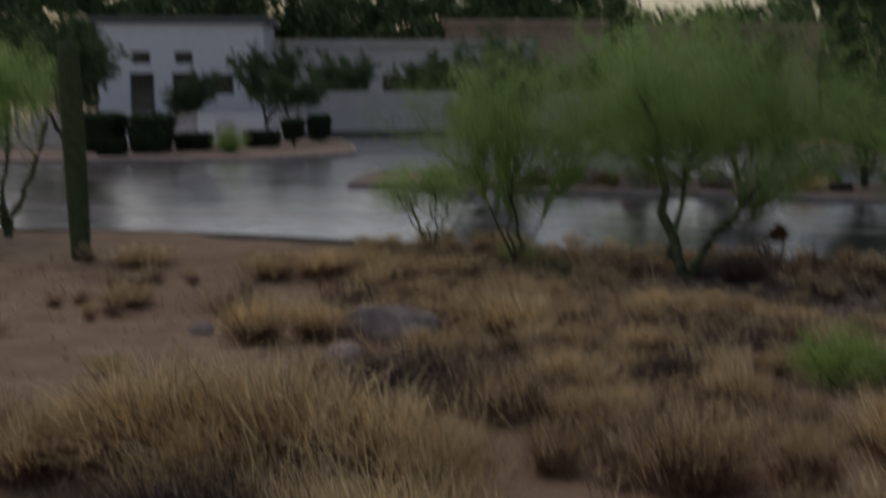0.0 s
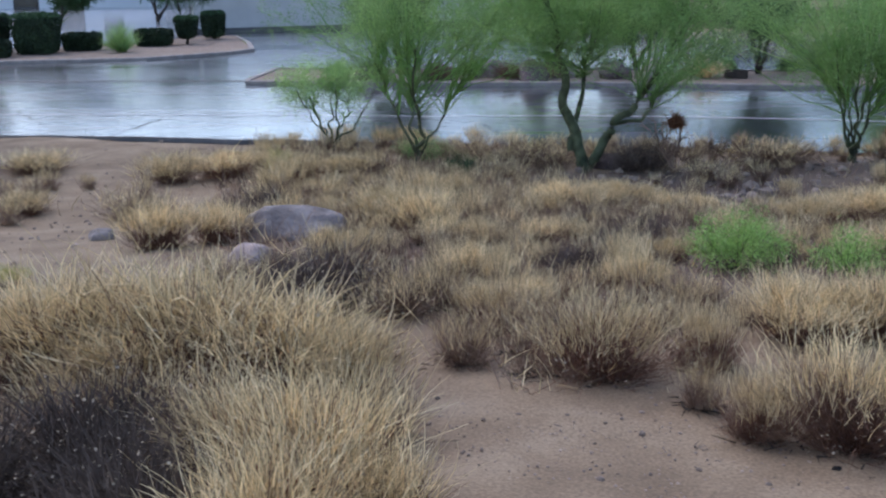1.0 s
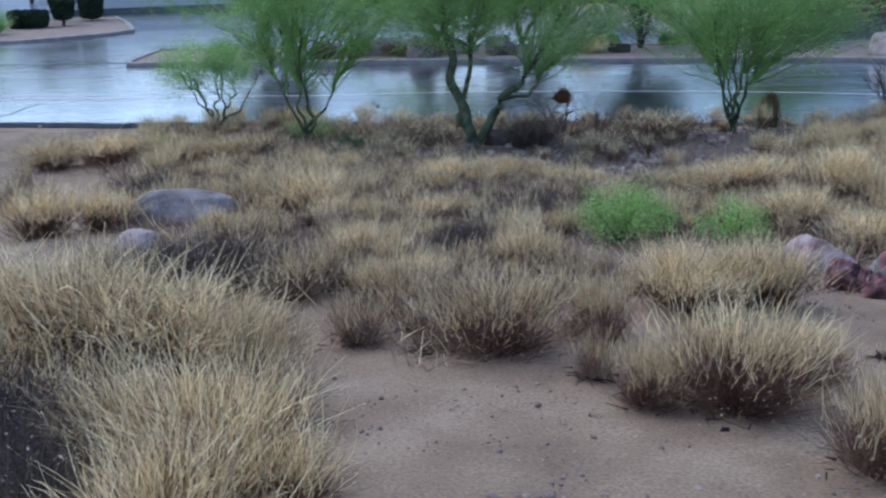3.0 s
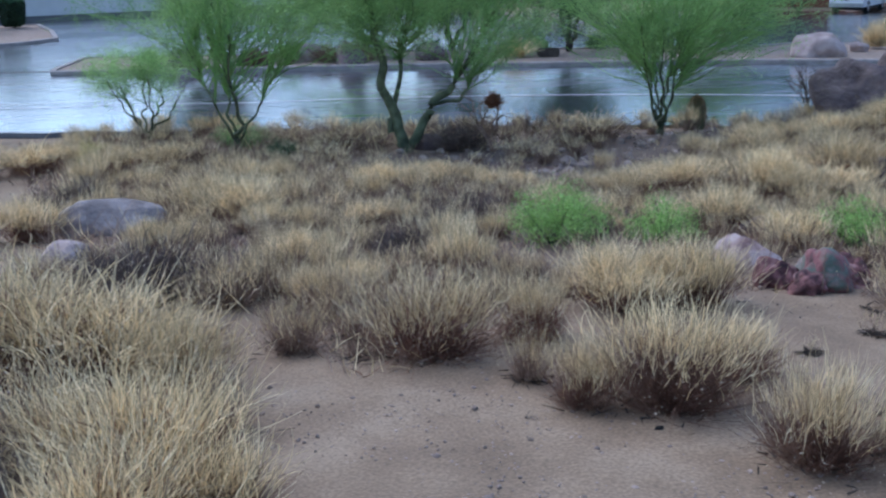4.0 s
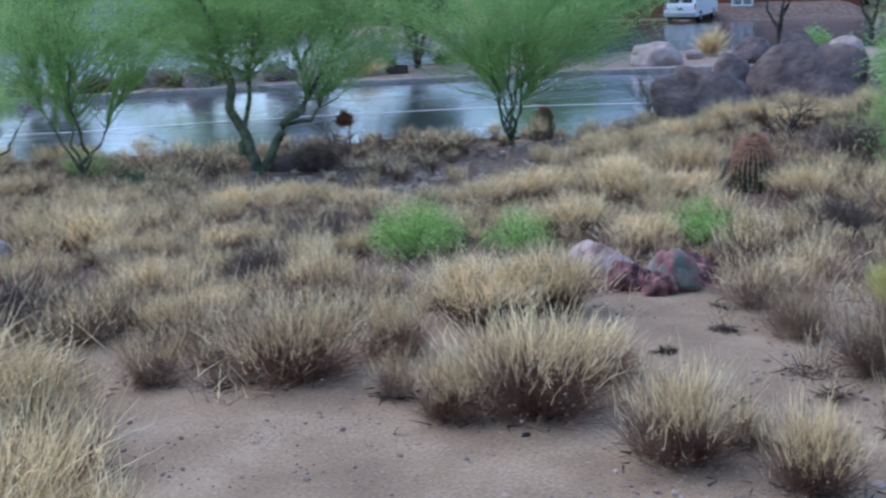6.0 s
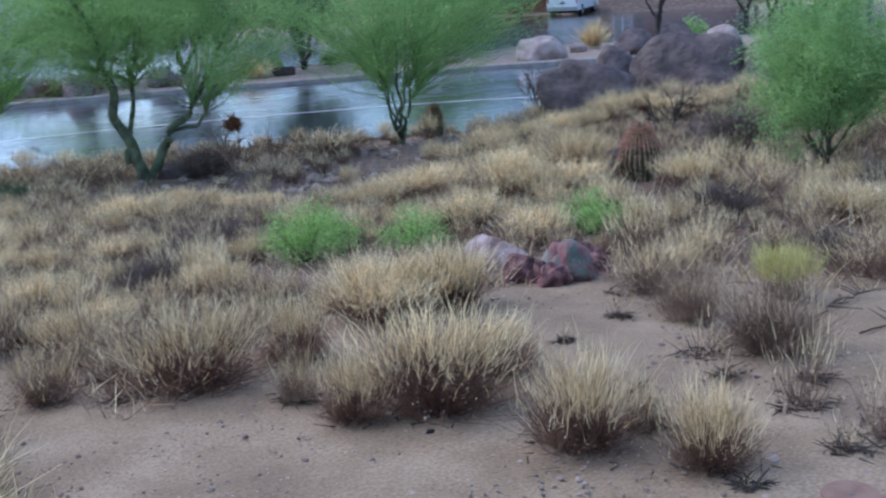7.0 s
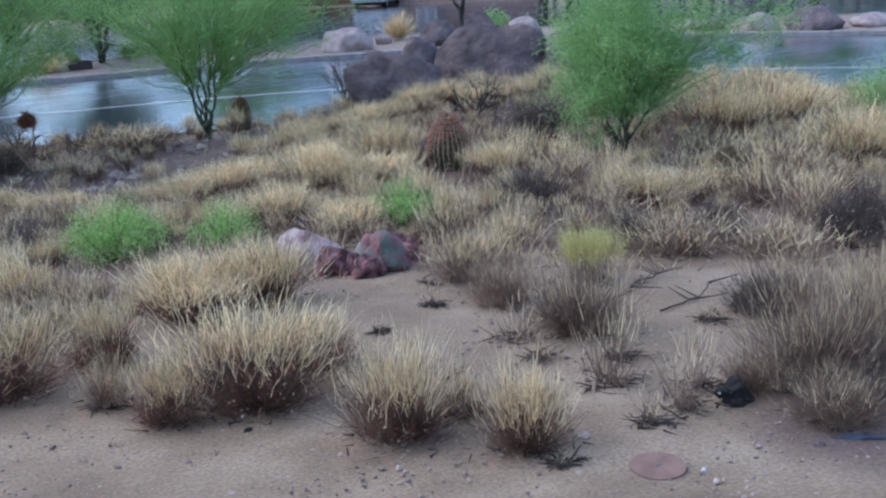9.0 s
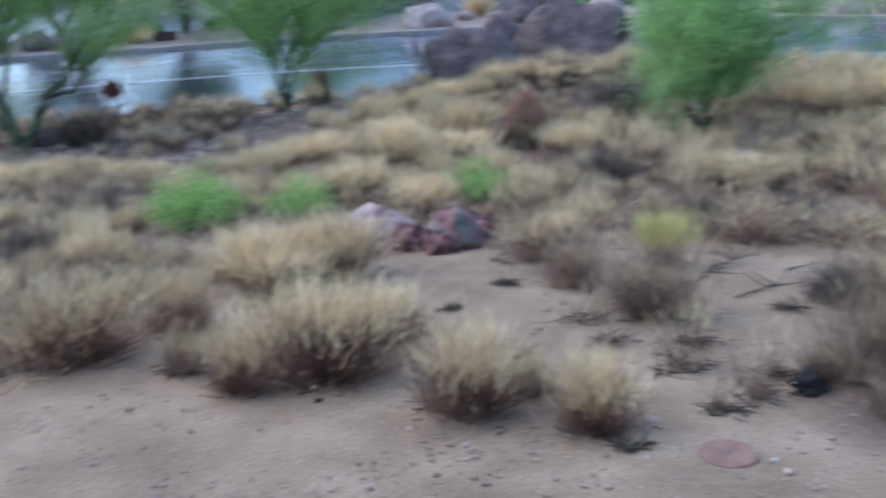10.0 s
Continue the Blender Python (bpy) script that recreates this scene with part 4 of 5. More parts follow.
barrel_cactus(6.15, 9.47, 0.43, 0.58, "tall barrel cactus covered in reddish spines", M_SPINE, (3, -4), 1, 26)
barrel_cactus(6.25, 15.1, 0.30, 0.50, "brownish barrel cactus beside a palo verde", M_SPINE2, (0, 3), 2, 18)
barrel_cactus(7.51, 6.96, 0.36, 0.32, "squat dark barrel cactus among dry grass", M_SPINE2, (0, 0), 3, 18)


def saguaro(x, y, h, r):
    ob = thing("saguaro", pose(x, y, lz(x, y) - 0.02, 0, -1, 0), "tall dark green saguaro column beside the road", "cactus")
    cols, rows = 64, 24
    verts = []
    for i in range(rows + 1):
        u = i / rows
        prof = r * (0.85 + 0.15 * math.sin(math.pi * u)) * (1 if u < 0.9 else math.sqrt(max(0.001, 1 - ((u - 0.9) / 0.1) ** 2)))
        for j in range(cols):
            a = 2 * math.pi * j / cols
            rr = prof * (1 - 0.13 * (0.5 - 0.5 * math.cos(16 * a)))
            verts.append((rr * math.cos(a), rr * math.sin(a), h * u))
    faces = [(i * cols + j, i * cols + (j + 1) % cols, (i + 1) * cols + (j + 1) % cols, (i + 1) * cols + j) for i in range(rows) for j in range(cols)]
    child("stem", mesh("stem", verts, faces, M_CACTUS, True), ob)
    rng = np.random.default_rng(4)
    roots = np.array([(r * 0.98 * math.cos(2 * math.pi * k / 16), r * 0.98 * math.sin(2 * math.pi * k / 16), zz) for k in range(16) for zz in np.arange(0.1, h * 0.9, 0.06)])
    d = roots * [1, 1, 0] / r + rng.normal(size=roots.shape) * 0.5
    d /= np.linalg.norm(d, axis=1)[:, None]
    tagged(child("spine_cover", mesh("spine_cover", *blades(rng, roots, d, np.full(len(roots), 0.02), 0.002, 0.1, 1), M_SPINE2), ob), kind="stuff")


saguaro(-6.45, 15.6, 3.2, 0.16)


# ---- stones ----
def boulder(x, y, w, dpt, h, mat, label, seed, yaw=0, z=None, sink=0.2, name="boulder", sub=4, rough=0.28):
    bm = bmesh.new()
    bmesh.ops.create_icosphere(bm, subdivisions=sub, radius=1.0)
    off = Vector((seed * 3.1, seed * 1.7, 0))
    brng = random.Random(seed)
    cuts = [(Vector((brng.gauss(0, 1), brng.gauss(0, 1), brng.gauss(0.3, 0.8))).normalized(), brng.uniform(0.68, 0.92)) for _ in range(7)]
    for v in bm.verts:
        p = v.co.copy()
        k = 1 + rough * noise.noise(p * 1.1 + off) + rough * 0.6 * noise.noise(p * 2.3 + off) + 0.13 * abs(noise.noise(p * 4 + off)) + 0.06 * noise.noise(p * 9 + off)
        q = p * k
        for fn, fc in cuts:
            over = q.dot(fn) - fc
            if over > 0:
                q -= fn * over * 0.8
        q.z = max(q.z, -0.6)
        v.co = q
    lo = [min(v.co[i] for v in bm.verts) for i in range(3)]
    hi = [max(v.co[i] for v in bm.verts) for i in range(3)]
    for v in bm.verts:
        v.co = Vector([((v.co[i] - lo[i]) / (hi[i] - lo[i]) - (0.5 if i < 2 else 0.375)) * (w, dpt, h)[i] for i in range(3)])
    me = bpy.data.meshes.new(name)
    bm.to_mesh(me)
    bm.free()
    me.materials.append(mat)
    me.polygons.foreach_set("use_smooth", [True] * len(me.polygons))
    ob = new(name, me)
    ob.matrix_world = pose(x, y, (lz(x, y) if z is None else z) + h * 0.375 - sink * h, 0, 0, yaw)
    return tagged(ob, label, "rock")


boulder(8.0, 13.7, 1.4, 1.0, 0.95, M_BOULDER, "large rounded purple-brown boulder on the mound", 1, -30, sink=0.1)
boulder(9.9, 13.9, 1.9, 1.1, 1.5, M_BOULDER, "tall dark purple-brown boulder on the mound", 2, -35, sink=0.1)
boulder(11.0, 13.5, 1.4, 1.1, 1.55, M_BOULDER, "weathered brown boulder in the boulder group", 3, 10, sink=0.1)
boulder(9.3, 14.9, 1.0, 0.8, 1.45, M_BOULDER, "grey boulder behind the boulder group", 4, 0, sink=0.1)
boulder(12.9, 24.15, 1.25, 1.0, 0.62, M_PALE, "pale rock in the bed across the road", 5, -20, FAR_Z)
boulder(14.9, 23.3, 1.3, 1.0, 0.7, M_BOULDER, "grey rock in the bed across the road", 6, 30, FAR_Z)
boulder(16.4, 23.6, 1.1, 1.0, 0.8, M_BOULDER, "brown rounded rock in the bed across the road", 7, 30, FAR_Z)
boulder(14.3, 24.8, 0.5, 0.4, 0.25, M_PALE, "small pale rock by a straw bush", 8, 0, FAR_Z)
for k, (a, w) in enumerate([(0.5, 0.9), (3.0, 0.7), (5.2, 0.9), (7.0, 0.6), (9.3, 0.8), (11.0, 0.7), (46, 1.2), (48.5, 0.9), (51, 1.4), (53.5, 1.1), (-3.0, 0.8), (37, 1.0), (40, 1.2)]):
    x, y = polar(a, out_r(a) + 1.1 + 0.5 * math.sin(k * 2.3))
    boulder(x, y, w, w * 0.8, 0.35 + 0.15 * (k % 3), M_PALE if k % 2 else M_BOULDER, "landscape rock in the gravel bed across the road", 30 + k, 40 * k, FAR_Z, sub=3)
boulder(-1.22, 9.4, 1.0, 0.55, 0.40, M_GREYROCK, "low grey boulder half sunk in dry grass", 26, -8, sink=0.28, rough=0.3)
boulder(-2.95, 9.75, 0.24, 0.2, 0.13, M_GREYROCK, "small grey stone on the sand", 10, 0, sub=3)
boulder(-1.3, 7.65, 0.34, 0.3, 0.24, M_PALE, "pale stone in dry grass", 11, 0, sub=3)
boulder(2.98, 6.25, 0.52, 0.40, 0.28, M_PINK, "pinkish white stone slab beside the sandy path", 12, -25, sink=0.2, rough=0.6)
for k, (x, y, w, d, h, m, text) in enumerate([
        (2.93, 5.72, 0.26, 0.24, 0.20, M_REDROCK, "dark red stone in a row of stones"), (2.98, 5.52, 0.20, 0.20, 0.15, M_REDROCK, "small dark red stone by the path"), (3.18, 5.70, 0.42, 0.30, 0.30, M_LICHEN, "dark stone with green lichen by the path"),
        (3.05, 5.60, 0.18, 0.18, 0.18, M_LICHEN, "blackish stone in a row of stones"), (3.33, 5.66, 0.17, 0.13, 0.10, M_REDROCK, "small red stone beside the sandy path"), (3.55, 6.05, 0.22, 0.18, 0.16, M_REDROCK, "purple-red stone beside the sandy path"), (3.42, 5.9, 0.14, 0.12, 0.10, M_LICHEN, "small dark stone beside the sandy path")]):
    boulder(x, y, w * 1.2, d * 1.2, h * 1.1, m, text, 60 + k, 30 * k, sink=0.2, sub=4, rough=0.55)
boulder(3.65, 7.5, 0.3, 0.25, 0.2, M_BOULDER, "dark stone under a green bush", 16, 0, sub=3)
boulder(6.1, 9.9, 0.36, 0.3, 0.36, M_BOULDER, "dark stone beside a barrel cactus", 17, 0, sub=3)
boulder(6.05, 6.85, 0.24, 0.2, 0.22, M_BOULDER, "grey stone among twigs", 18, 0, sub=3)
boulder(2.35, 14.6, 0.5, 0.4, 0.26, M_BOULDER, "dark stone at the foot of a palo verde", 19, 0, sub=3)


def pebbles(name, n, region, size, mat, label, seed):
    rng = np.random.default_rng(seed)
    bm = bmesh.new()
    bmesh.ops.create_icosphere(bm, subdivisions=1, radius=1.0)
    v0 = np.array([v.co for v in bm.verts])
    f0 = np.array([[v.index for v in f.verts] for f in bm.faces])
    bm.free()
    out = []
    while len(out) < n:
        x, y = region(rng)
        s = size * rng.lognormal(0, 0.55)
        v = v0 * [s, s * rng.uniform(0.6, 1), s * rng.uniform(0.4, 0.8)] * rng.uniform(0.8, 1.2, (len(v0), 1))
        a = rng.uniform(0, 6.28)
        c, sn = math.cos(a), math.sin(a)
        v = v @ np.array([[c, sn, 0], [-sn, c, 0], [0, 0, 1]])
        out.append((v + [x, y, lz(x, y) + s * 0.15], f0))
    v, f = join(out)
    tagged(new(name, mesh(name, v, f, mat)), label, "gravel", kind="stuff")


def near_sand(rng):
    a, r = rng.uniform(-25, 60), 2.0 + 5.0 * rng.uniform(0, 1) ** 1.3
    return polar(a, r)


def dark_patch(rng):
    cx, cy, rx, ry, _ = DARK[rng.integers(0, 3)]
    return cx + rng.normal() * rx * 0.5, cy + rng.normal() * ry * 0.5


pebbles("gravel", 15000, near_sand, 0.0038, M_PEBBLE, "scattered grit and pebbles on the sand", 1)
pebbles("stones", 500, dark_patch, 0.03, M_PEBBLE, "scattered stones on dark soil", 2)
pebbles("path_stones", 350, lambda rng: (rng.normal() * 1.0 - 3.6, rng.normal() * 3.0 + 10.5), 0.014, M_PEBBLE, "small stones on the sandy path", 3)


# ---- small things on the near bank ----
def dead_shrub(x, y, h, w, seed, label, nest=False, mat=M_TWIG):
    rng = np.random.default_rng(seed)
    ob = thing("dead_shrub", pose(x, y, lz(x, y) - 0.02), label, "shrub")
    tubes, tips = [], []

    def grow(p, d, ln, r, level):
        q = np.array([p + d * ln * u + rng.normal(size=3) * 0.03 * ln for u in np.linspace(0, 1, 5)])
        q[0] = p
        tubes.append(tube(q, np.linspace(r, r * 0.6, 5), 5))
        tips.append(q[-1])
        if level:
            for _ in range(3):
                e = d + rng.normal(size=3) * 0.55
                grow(q[rng.integers(2, 5)], e / np.linalg.norm(e), ln * rng.uniform(0.5, 0.8), r * 0.6, level - 1)

    for k in range(6):
        a = rng.uniform(0, 6.28)
        d = np.array([math.cos(a) * w / h, math.sin(a) * w / h, 1.2])
        grow(np.zeros(3), d / np.linalg.norm(d), h * 0.5, 0.016, 2)
    child("branchwork", mesh("branchwork", *join(tubes), mat, True), ob, "bare grey branches")
    return ob


def bird_nest(x, y, z, r):
    rng = np.random.default_rng(3)
    ob = thing("bird_nest", pose(x, y, z), "round rusty-brown nest of twigs in a bare shrub", "nest")
    n = 700
    d = rng.normal(size=(n, 3))
    d /= np.linalg.norm(d, axis=1)[:, None]
    t = np.cross(d, rng.normal(size=(n, 3)))
    t /= np.linalg.norm(t, axis=1)[:, None]
    child("weave", mesh("weave", *blades(rng, d * r * [1.1, 0.85, 0.9] - t * r * 0.5, t, r * rng.uniform(0.8, 2.2, n), 0.009, 0.4), M_NEST), ob)
    bm = bmesh.new()
    bmesh.ops.create_icosphere(bm, subdivisions=3, radius=r * 0.92)
    for v in bm.verts:
        v.co *= 1 + 0.12 * noise.noise(v.co * 14)
        v.co.z *= 1.12
    part("core", bm, M_NEST, ob)


dead_shrub(3.08, 14.1, 0.85, 0.5, 1, "bare grey shrub holding a nest")
dead_shrub(3.75, 14.9, 0.5, 0.4, 2, "low bare grey shrub near the road")
dead_shrub(8.96, 16.91, 1.0, 0.5, 3, "dark leafless shrub beside the boulders", mat=M_DARKBARK)
dead_shrub(7.57, 11.14, 0.6, 0.5, 4, "dark leafless shrub behind a cactus", mat=M_DARKBARK)
dead_shrub(4.35, 15.6, 0.45, 0.35, 5, "thin bare shrub near the road")
bird_nest(3.08, 14.05, lz(3.08, 14.1) + 0.66, 0.078)


def valve_cover(x, y, r):
    ob = thing("valve_cover", pose(x, y, lz(x, y) - 0.003, 2, -1, 0), "round terracotta valve cover in the sand", "valve cover")
    for nm, rr, z0, z1 in (("lid", r, 0.0, 0.016), ("rim", r * 1.08, -0.02, 0.003)):
        bm = bmesh.new()
        bmesh.ops.create_cone(bm, cap_ends=True, segments=40, radius1=rr, radius2=rr * 0.97, depth=z1 - z0, matrix=Matrix.Translation((0, 0, (z0 + z1) / 2)))
        part(nm, bm, M_TERRA, ob)
    bm = bmesh.new()
    box(bm, -0.012, 0.012, -0.004, 0.004, 0.012, 0.0175, 0.001)
    part("slot", bm, M_BASE, ob, "dark finger slot")


valve_cover(2.265, 2.365, 0.09)


def scrap(name, x, y, sx, sy, sz, mat, label, cat, seed, yaw):
    bm = bmesh.new()
    bmesh.ops.create_icosphere(bm, subdivisions=3, radius=1)
    for v in bm.verts:
        p = v.co.copy()
        k = 1 + 0.5 * noise.noise(p * 1.4 + Vector((seed, 0, 0))) + 0.2 * noise.noise(p * 4 + Vector((seed, 0, 0)))
        v.co = Vector((p.x * sx * k, p.y * sy * k, max(-0.3, p.z) * sz * k))
    me = bpy.data.meshes.new(name)
    bm.to_mesh(me)
    bm.free()
    me.materials.append(mat)
    ob = new(name, me)
    ob.matrix_world = pose(x, y, lz(x, y) + 0.3 * sz, 0, 0, yaw)
    tagged(ob, label, cat)


scrap("white_stone", 2.37, 2.27, 0.010, 0.007, 0.006, M_WHITE, "small white chip on the sand", "stone", 1, 20)
scrap("white_scrap", 3.1, 2.42, 0.03, 0.014, 0.01, M_WHITE, "crumpled white scrap under a shrub", "litter", 2, -30)
scrap("black_scrap", 2.93, 2.66, 0.07, 0.055, 0.065, M_BLACK, "black lump under a dry shrub", "litter", 3, 10)
scrap("blue_scrap", 2.98, 2.16, 0.085, 0.018, 0.01, M_BLUE, "dull blue scrap on dark ground", "litter", 4, -40)
scrap("dark_stone", 1.38, 3.54, 0.017, 0.014, 0.012, M_BLACK, "small dark stone on the sand", "stone", 5, 0)
scrap("dark_stone", 2.83, 2.2, 0.02, 0.016, 0.012, M_BOULDER, "small dark stone on the sand", "stone", 6, 0)


def branch(x, y, ln, yaw, seed):
    rng = np.random.default_rng(seed)
    n = 14
    p = np.zeros((n, 3))
    a = radians(yaw)
    for i in range(1, n):
        a += rng.normal() * 0.25
        p[i] = p[i - 1] + [math.cos(a) * ln / n, math.sin(a) * ln / n, 0]
    p[:, 2] = [lz(x + q[0], y + q[1]) + 0.012 + 0.012 * abs(rng.normal()) for q in p]
    parts = [tube(p, np.linspace(0.0055, 0.0025, n), 5)]
    for _ in range(4):
        i = rng.integers(2, n - 1)
        b = a + rng.choice([-1, 1]) * rng.uniform(0.5, 1.1)
        q = np.array([p[i] + [math.cos(b) * u, math.sin(b) * u, 0.02 * u / ln] for u in np.linspace(0, ln * 0.3, 5)])
        parts.append(tube(q, np.linspace(0.005, 0.002, 5), 4))
    v, f = join(parts)
    ob = new("fallen_branch", mesh("fallen_branch", v, f, M_DARKBARK, True))
    ob.location = (x, y, 0)
    tagged(ob, "thin dark fallen branch on the sand", "branch", "fallen branches")


for k, (x, y, ln, yaw) in enumerate([(3.5, 4.05, 0.55, 10), (3.6, 3.75, 0.7, 0), (3.9, 4.25, 0.5, 30), (-1.3, 3.25, 0.6, 40), (-1.1, 3.5, 0.5, -20), (2.2, 3.5, 0.2, 60), (3.0, 4.9, 0.25, 20)]):
    branch(x, y, ln, yaw, k)


def road_crack(x0, y0, x1, y1, seed):
    rng = random.Random(seed)
    verts, n = [], 12
    ux, uy = x1 - x0, y1 - y0
    ln = math.hypot(ux, uy)
    for i in range(n + 1):
        u = i / n
        off = rng.uniform(-0.06, 0.06)
        x, y = x0 + ux * u - uy / ln * off, y0 + uy * u + ux / ln * off
        w = 0.022 * (1 - 0.6 * u)
        verts += [(x - w, y, ROAD_Z + 0.004), (x + w, y, ROAD_Z + 0.004)]
    faces = [(2 * i, 2 * i + 1, 2 * i + 3, 2 * i + 2) for i in range(n)]
    tagged(new("road_crack", mesh("road_crack", verts, faces, M_RUBBER)), "dark crack across the wet asphalt", "crack", kind="structure")


road_crack(-4.95, 20.7, -5.35, 18.7, 1)
road_crack(-8.1, 22.0, -6.9, 20.1, 2)
road_crack(0.9, 19.6, 1.2, 18.2, 3)


# ---- beds across the road: plants ----
def far_bush(x, y, w, h, mat, label, seed, name="straw_bush", z=None):
    rng = np.random.default_rng(seed)
    ob = thing(name, pose(x, y, FAR_Z if z is None else z), label, "bush")
    n = 700
    ang, tilt = rng.uniform(0, 6.28, n), np.radians(72) * np.sqrt(rng.uniform(0, 1, n))
    d = np.stack([np.sin(tilt) * np.cos(ang) * w / 2, np.sin(tilt) * np.sin(ang) * w / 2, np.cos(tilt) * h], 1)
    ln = np.linalg.norm(d, axis=1)
    child("tuft", tuft_mesh("tuft", blades(rng, rng.normal(size=(n, 3)) * [0.06, 0.06, 0], d / ln[:, None], ln * rng.uniform(0.7, 1.1, n), 0.022, 0.15), mat), ob)
    return ob


def tuft_mesh(name, arrays, mat):
    return mesh(name, *arrays, mat)


far_bush(6.35, 26.2, 1.05, 0.5, M_STRAW, "straw-coloured clump in the gravel bed", 1)
far_bush(15.1, 25.4, 0.95, 0.7, M_STRAW, "straw-coloured clump between rocks", 2)
leafy = [(7.0, 26.6, 0.5, 0.42), (8.6, 27.2, 0.7, 0.35), (1.0, 26.8, 0.9, 0.5), (3.0, 26.9, 0.9, 0.45), (-2.2, 27.3, 0.9, 0.4), (4.4, 27.0, 0.8, 0.4), (17.6, 24.6, 1.2, 0.6), (19.5, 22.6, 1.0, 0.5)]
for k, (x, y, w, h) in enumerate(leafy):
    b = leafy_bush(x, y, w, h, M_LEAF2 if k % 2 else M_LEAF, 40 + k, "low green shrub in the gravel bed across the road", 900, (0.09, 0.03), "low_shrub")
    b.location.z = FAR_Z
for k, (x, y, w) in enumerate([(0.2, 26.5, 0.8), (1.9, 26.6, 1.0), (2.6, 26.4, 0.7)]):
    far_bush(x, y, w, 0.4, M_TERRA, "rusty brown shrub in the gravel bed", 20 + k, "brown_shrub")


def low_block(x, y):
    ob = thing("low_block", pose(x, y, FAR_Z, 0, 0, -12), "low brown stone block at the kerb", "block")
    bm = bmesh.new()
    box(bm, -0.26, 0.26, -0.12, 0.12, -0.02, 0.17, 0.025)
    part("stone", bm, M_DARKBARK, ob)


low_block(7.05, 26.05)


def hedge_bush(x, y, w, h, label, seed, foot=0.0, taper=0.8, top=True, z=None):
    """A clipped shrub, boxy with softened corners, of many small leaves."""
    rng = np.random.default_rng(seed)
    ob = thing("clipped_shrub", pose(x, y, FAR_Z if z is None else z, 0, 0, rng.uniform(-10, 10)), label, "shrub", "clipped shrubs in the bed")
    n = 5200
    p = rng.uniform(-1, 1, (n, 3))
    ax = rng.integers(0, 3, n)
    p[np.arange(n), ax] = np.sign(p[np.arange(n), ax]) * rng.uniform(0.86, 1.0, n)
    p /= (np.sum(np.abs(p) ** 6, axis=1) ** (1 / 6))[:, None]
    s = taper + (1 - taper) * (p[:, 2:3] + 1) / 2
    q = np.concatenate([p[:, :2] * s * w / 2, foot + (p[:, 2:3] + 1) / 2 * (h - foot)], 1) + rng.normal(size=(n, 3)) * 0.02
    is_top = q[:, 2] > h * 0.9
    child("foliage", mesh("foliage", *leaflets(rng, q[~is_top], 0.10, 0.05), M_HEDGE), ob, "dark leaves")
    if is_top.any():
        child("top_growth", mesh("top_growth", *leaflets(rng, q[is_top], 0.10, 0.05), M_HEDGETOP if top else M_HEDGE), ob, "fresh green leaves on top")
    bm = bmesh.new()
    bmesh.ops.create_cube(bm, size=1, matrix=Matrix.Translation((0, 0, (foot + h) / 2)) @ Matrix.Diagonal((w * 0.78, w * 0.78, (h - foot) * 0.84, 1)))
    bmesh.ops.bevel(bm, geom=list(bm.edges), offset=0.08, segments=2, affect="EDGES")
    part("core", bm, M_HEDGE, ob)
    if foot:
        v, f = tube([(0, 0, -0.02), (0.02, 0, foot * 0.5), (0, 0, foot + 0.1)], [0.06, 0.05, 0.05], 7)
        child("trunk", mesh("trunk", v, f, M_DARKBARK, True), ob)
    return ob


hedge_bush(-12.2, 35.6, 1.35, 1.2, "large dark clipped shrub with a green top", 1)
hedge_bush(-13.9, 35.9, 1.3, 1.2, "large dark clipped shrub beside another", 2)
hedge_bush(-8.3, 39.1, 0.72, 0.9, "small clipped shrub on a short trunk", 3, 0.22, 0.65)
hedge_bush(-7.85, 41.6, 0.85, 0.95, "boxy dark clipped shrub by the wall", 4, 0.08)
hedge_bush(-11.2, 36.9, 1.15, 0.5, "low brown-green clipped shrub", 5, 0, 0.9, False)
hedge_bush(-9.3, 38.6, 1.15, 0.5, "low brown-green clipped shrub", 6, 0, 0.9, False)
hedge_bush(-13.0, 34.2, 0.8, 0.45, "low dark clipped shrub by the kerb", 7, 0, 0.9, False)
far_bush(-9.7, 35.8, 1.3, 0.95, M_LEAF, "spiky green yucca in the bed", 31, "yucca")
palo_verde(-12.2, 37.4, vase(31, 3, 1.5, 0.9, 0.06), clumps(31, 14, (1.1, 0.3, 2.0), (1.2, 1.0, 0.45), 0.45), 31, "small dark-stemmed tree among clipped shrubs", 6000, (0.09, 0.025), M_DARKBARK, M_LEAF2, FAR_Z, 0.35)
palo_verde(-8.9, 41.6, vase(32, 3, 1.4, 0.8, 0.05), clumps(32, 12, (0, 0, 2.0), (1.2, 1.0, 0.45), 0.45), 32, "small dark-stemmed tree by the car park", 5000, (0.09, 0.025), M_DARKBARK, M_LEAF2, FAR_Z, 0.35)
palo_verde(-16.5, 39.0, vase(33, 4, 2.2, 1.6, 0.09), clumps(33, 30, (0, 0, 3.2), (2.6, 2.2, 1.3), 0.8), 33, "broad dark tree beyond the clipped shrubs", 12000, (0.14, 0.045), M_DARKBARK, M_LEAF2, FAR_Z, 0.5)
palo_verde(-8.6, 17.8, vase(34, 4, 1.9, 1.3, 0.07), clumps(34, 26, (-0.3, 0, 2.6), (1.5, 1.3, 0.9), 0.5), 34, "palo verde behind the saguaro", 12000, (0.06, 0.014), z=ROAD_Z)


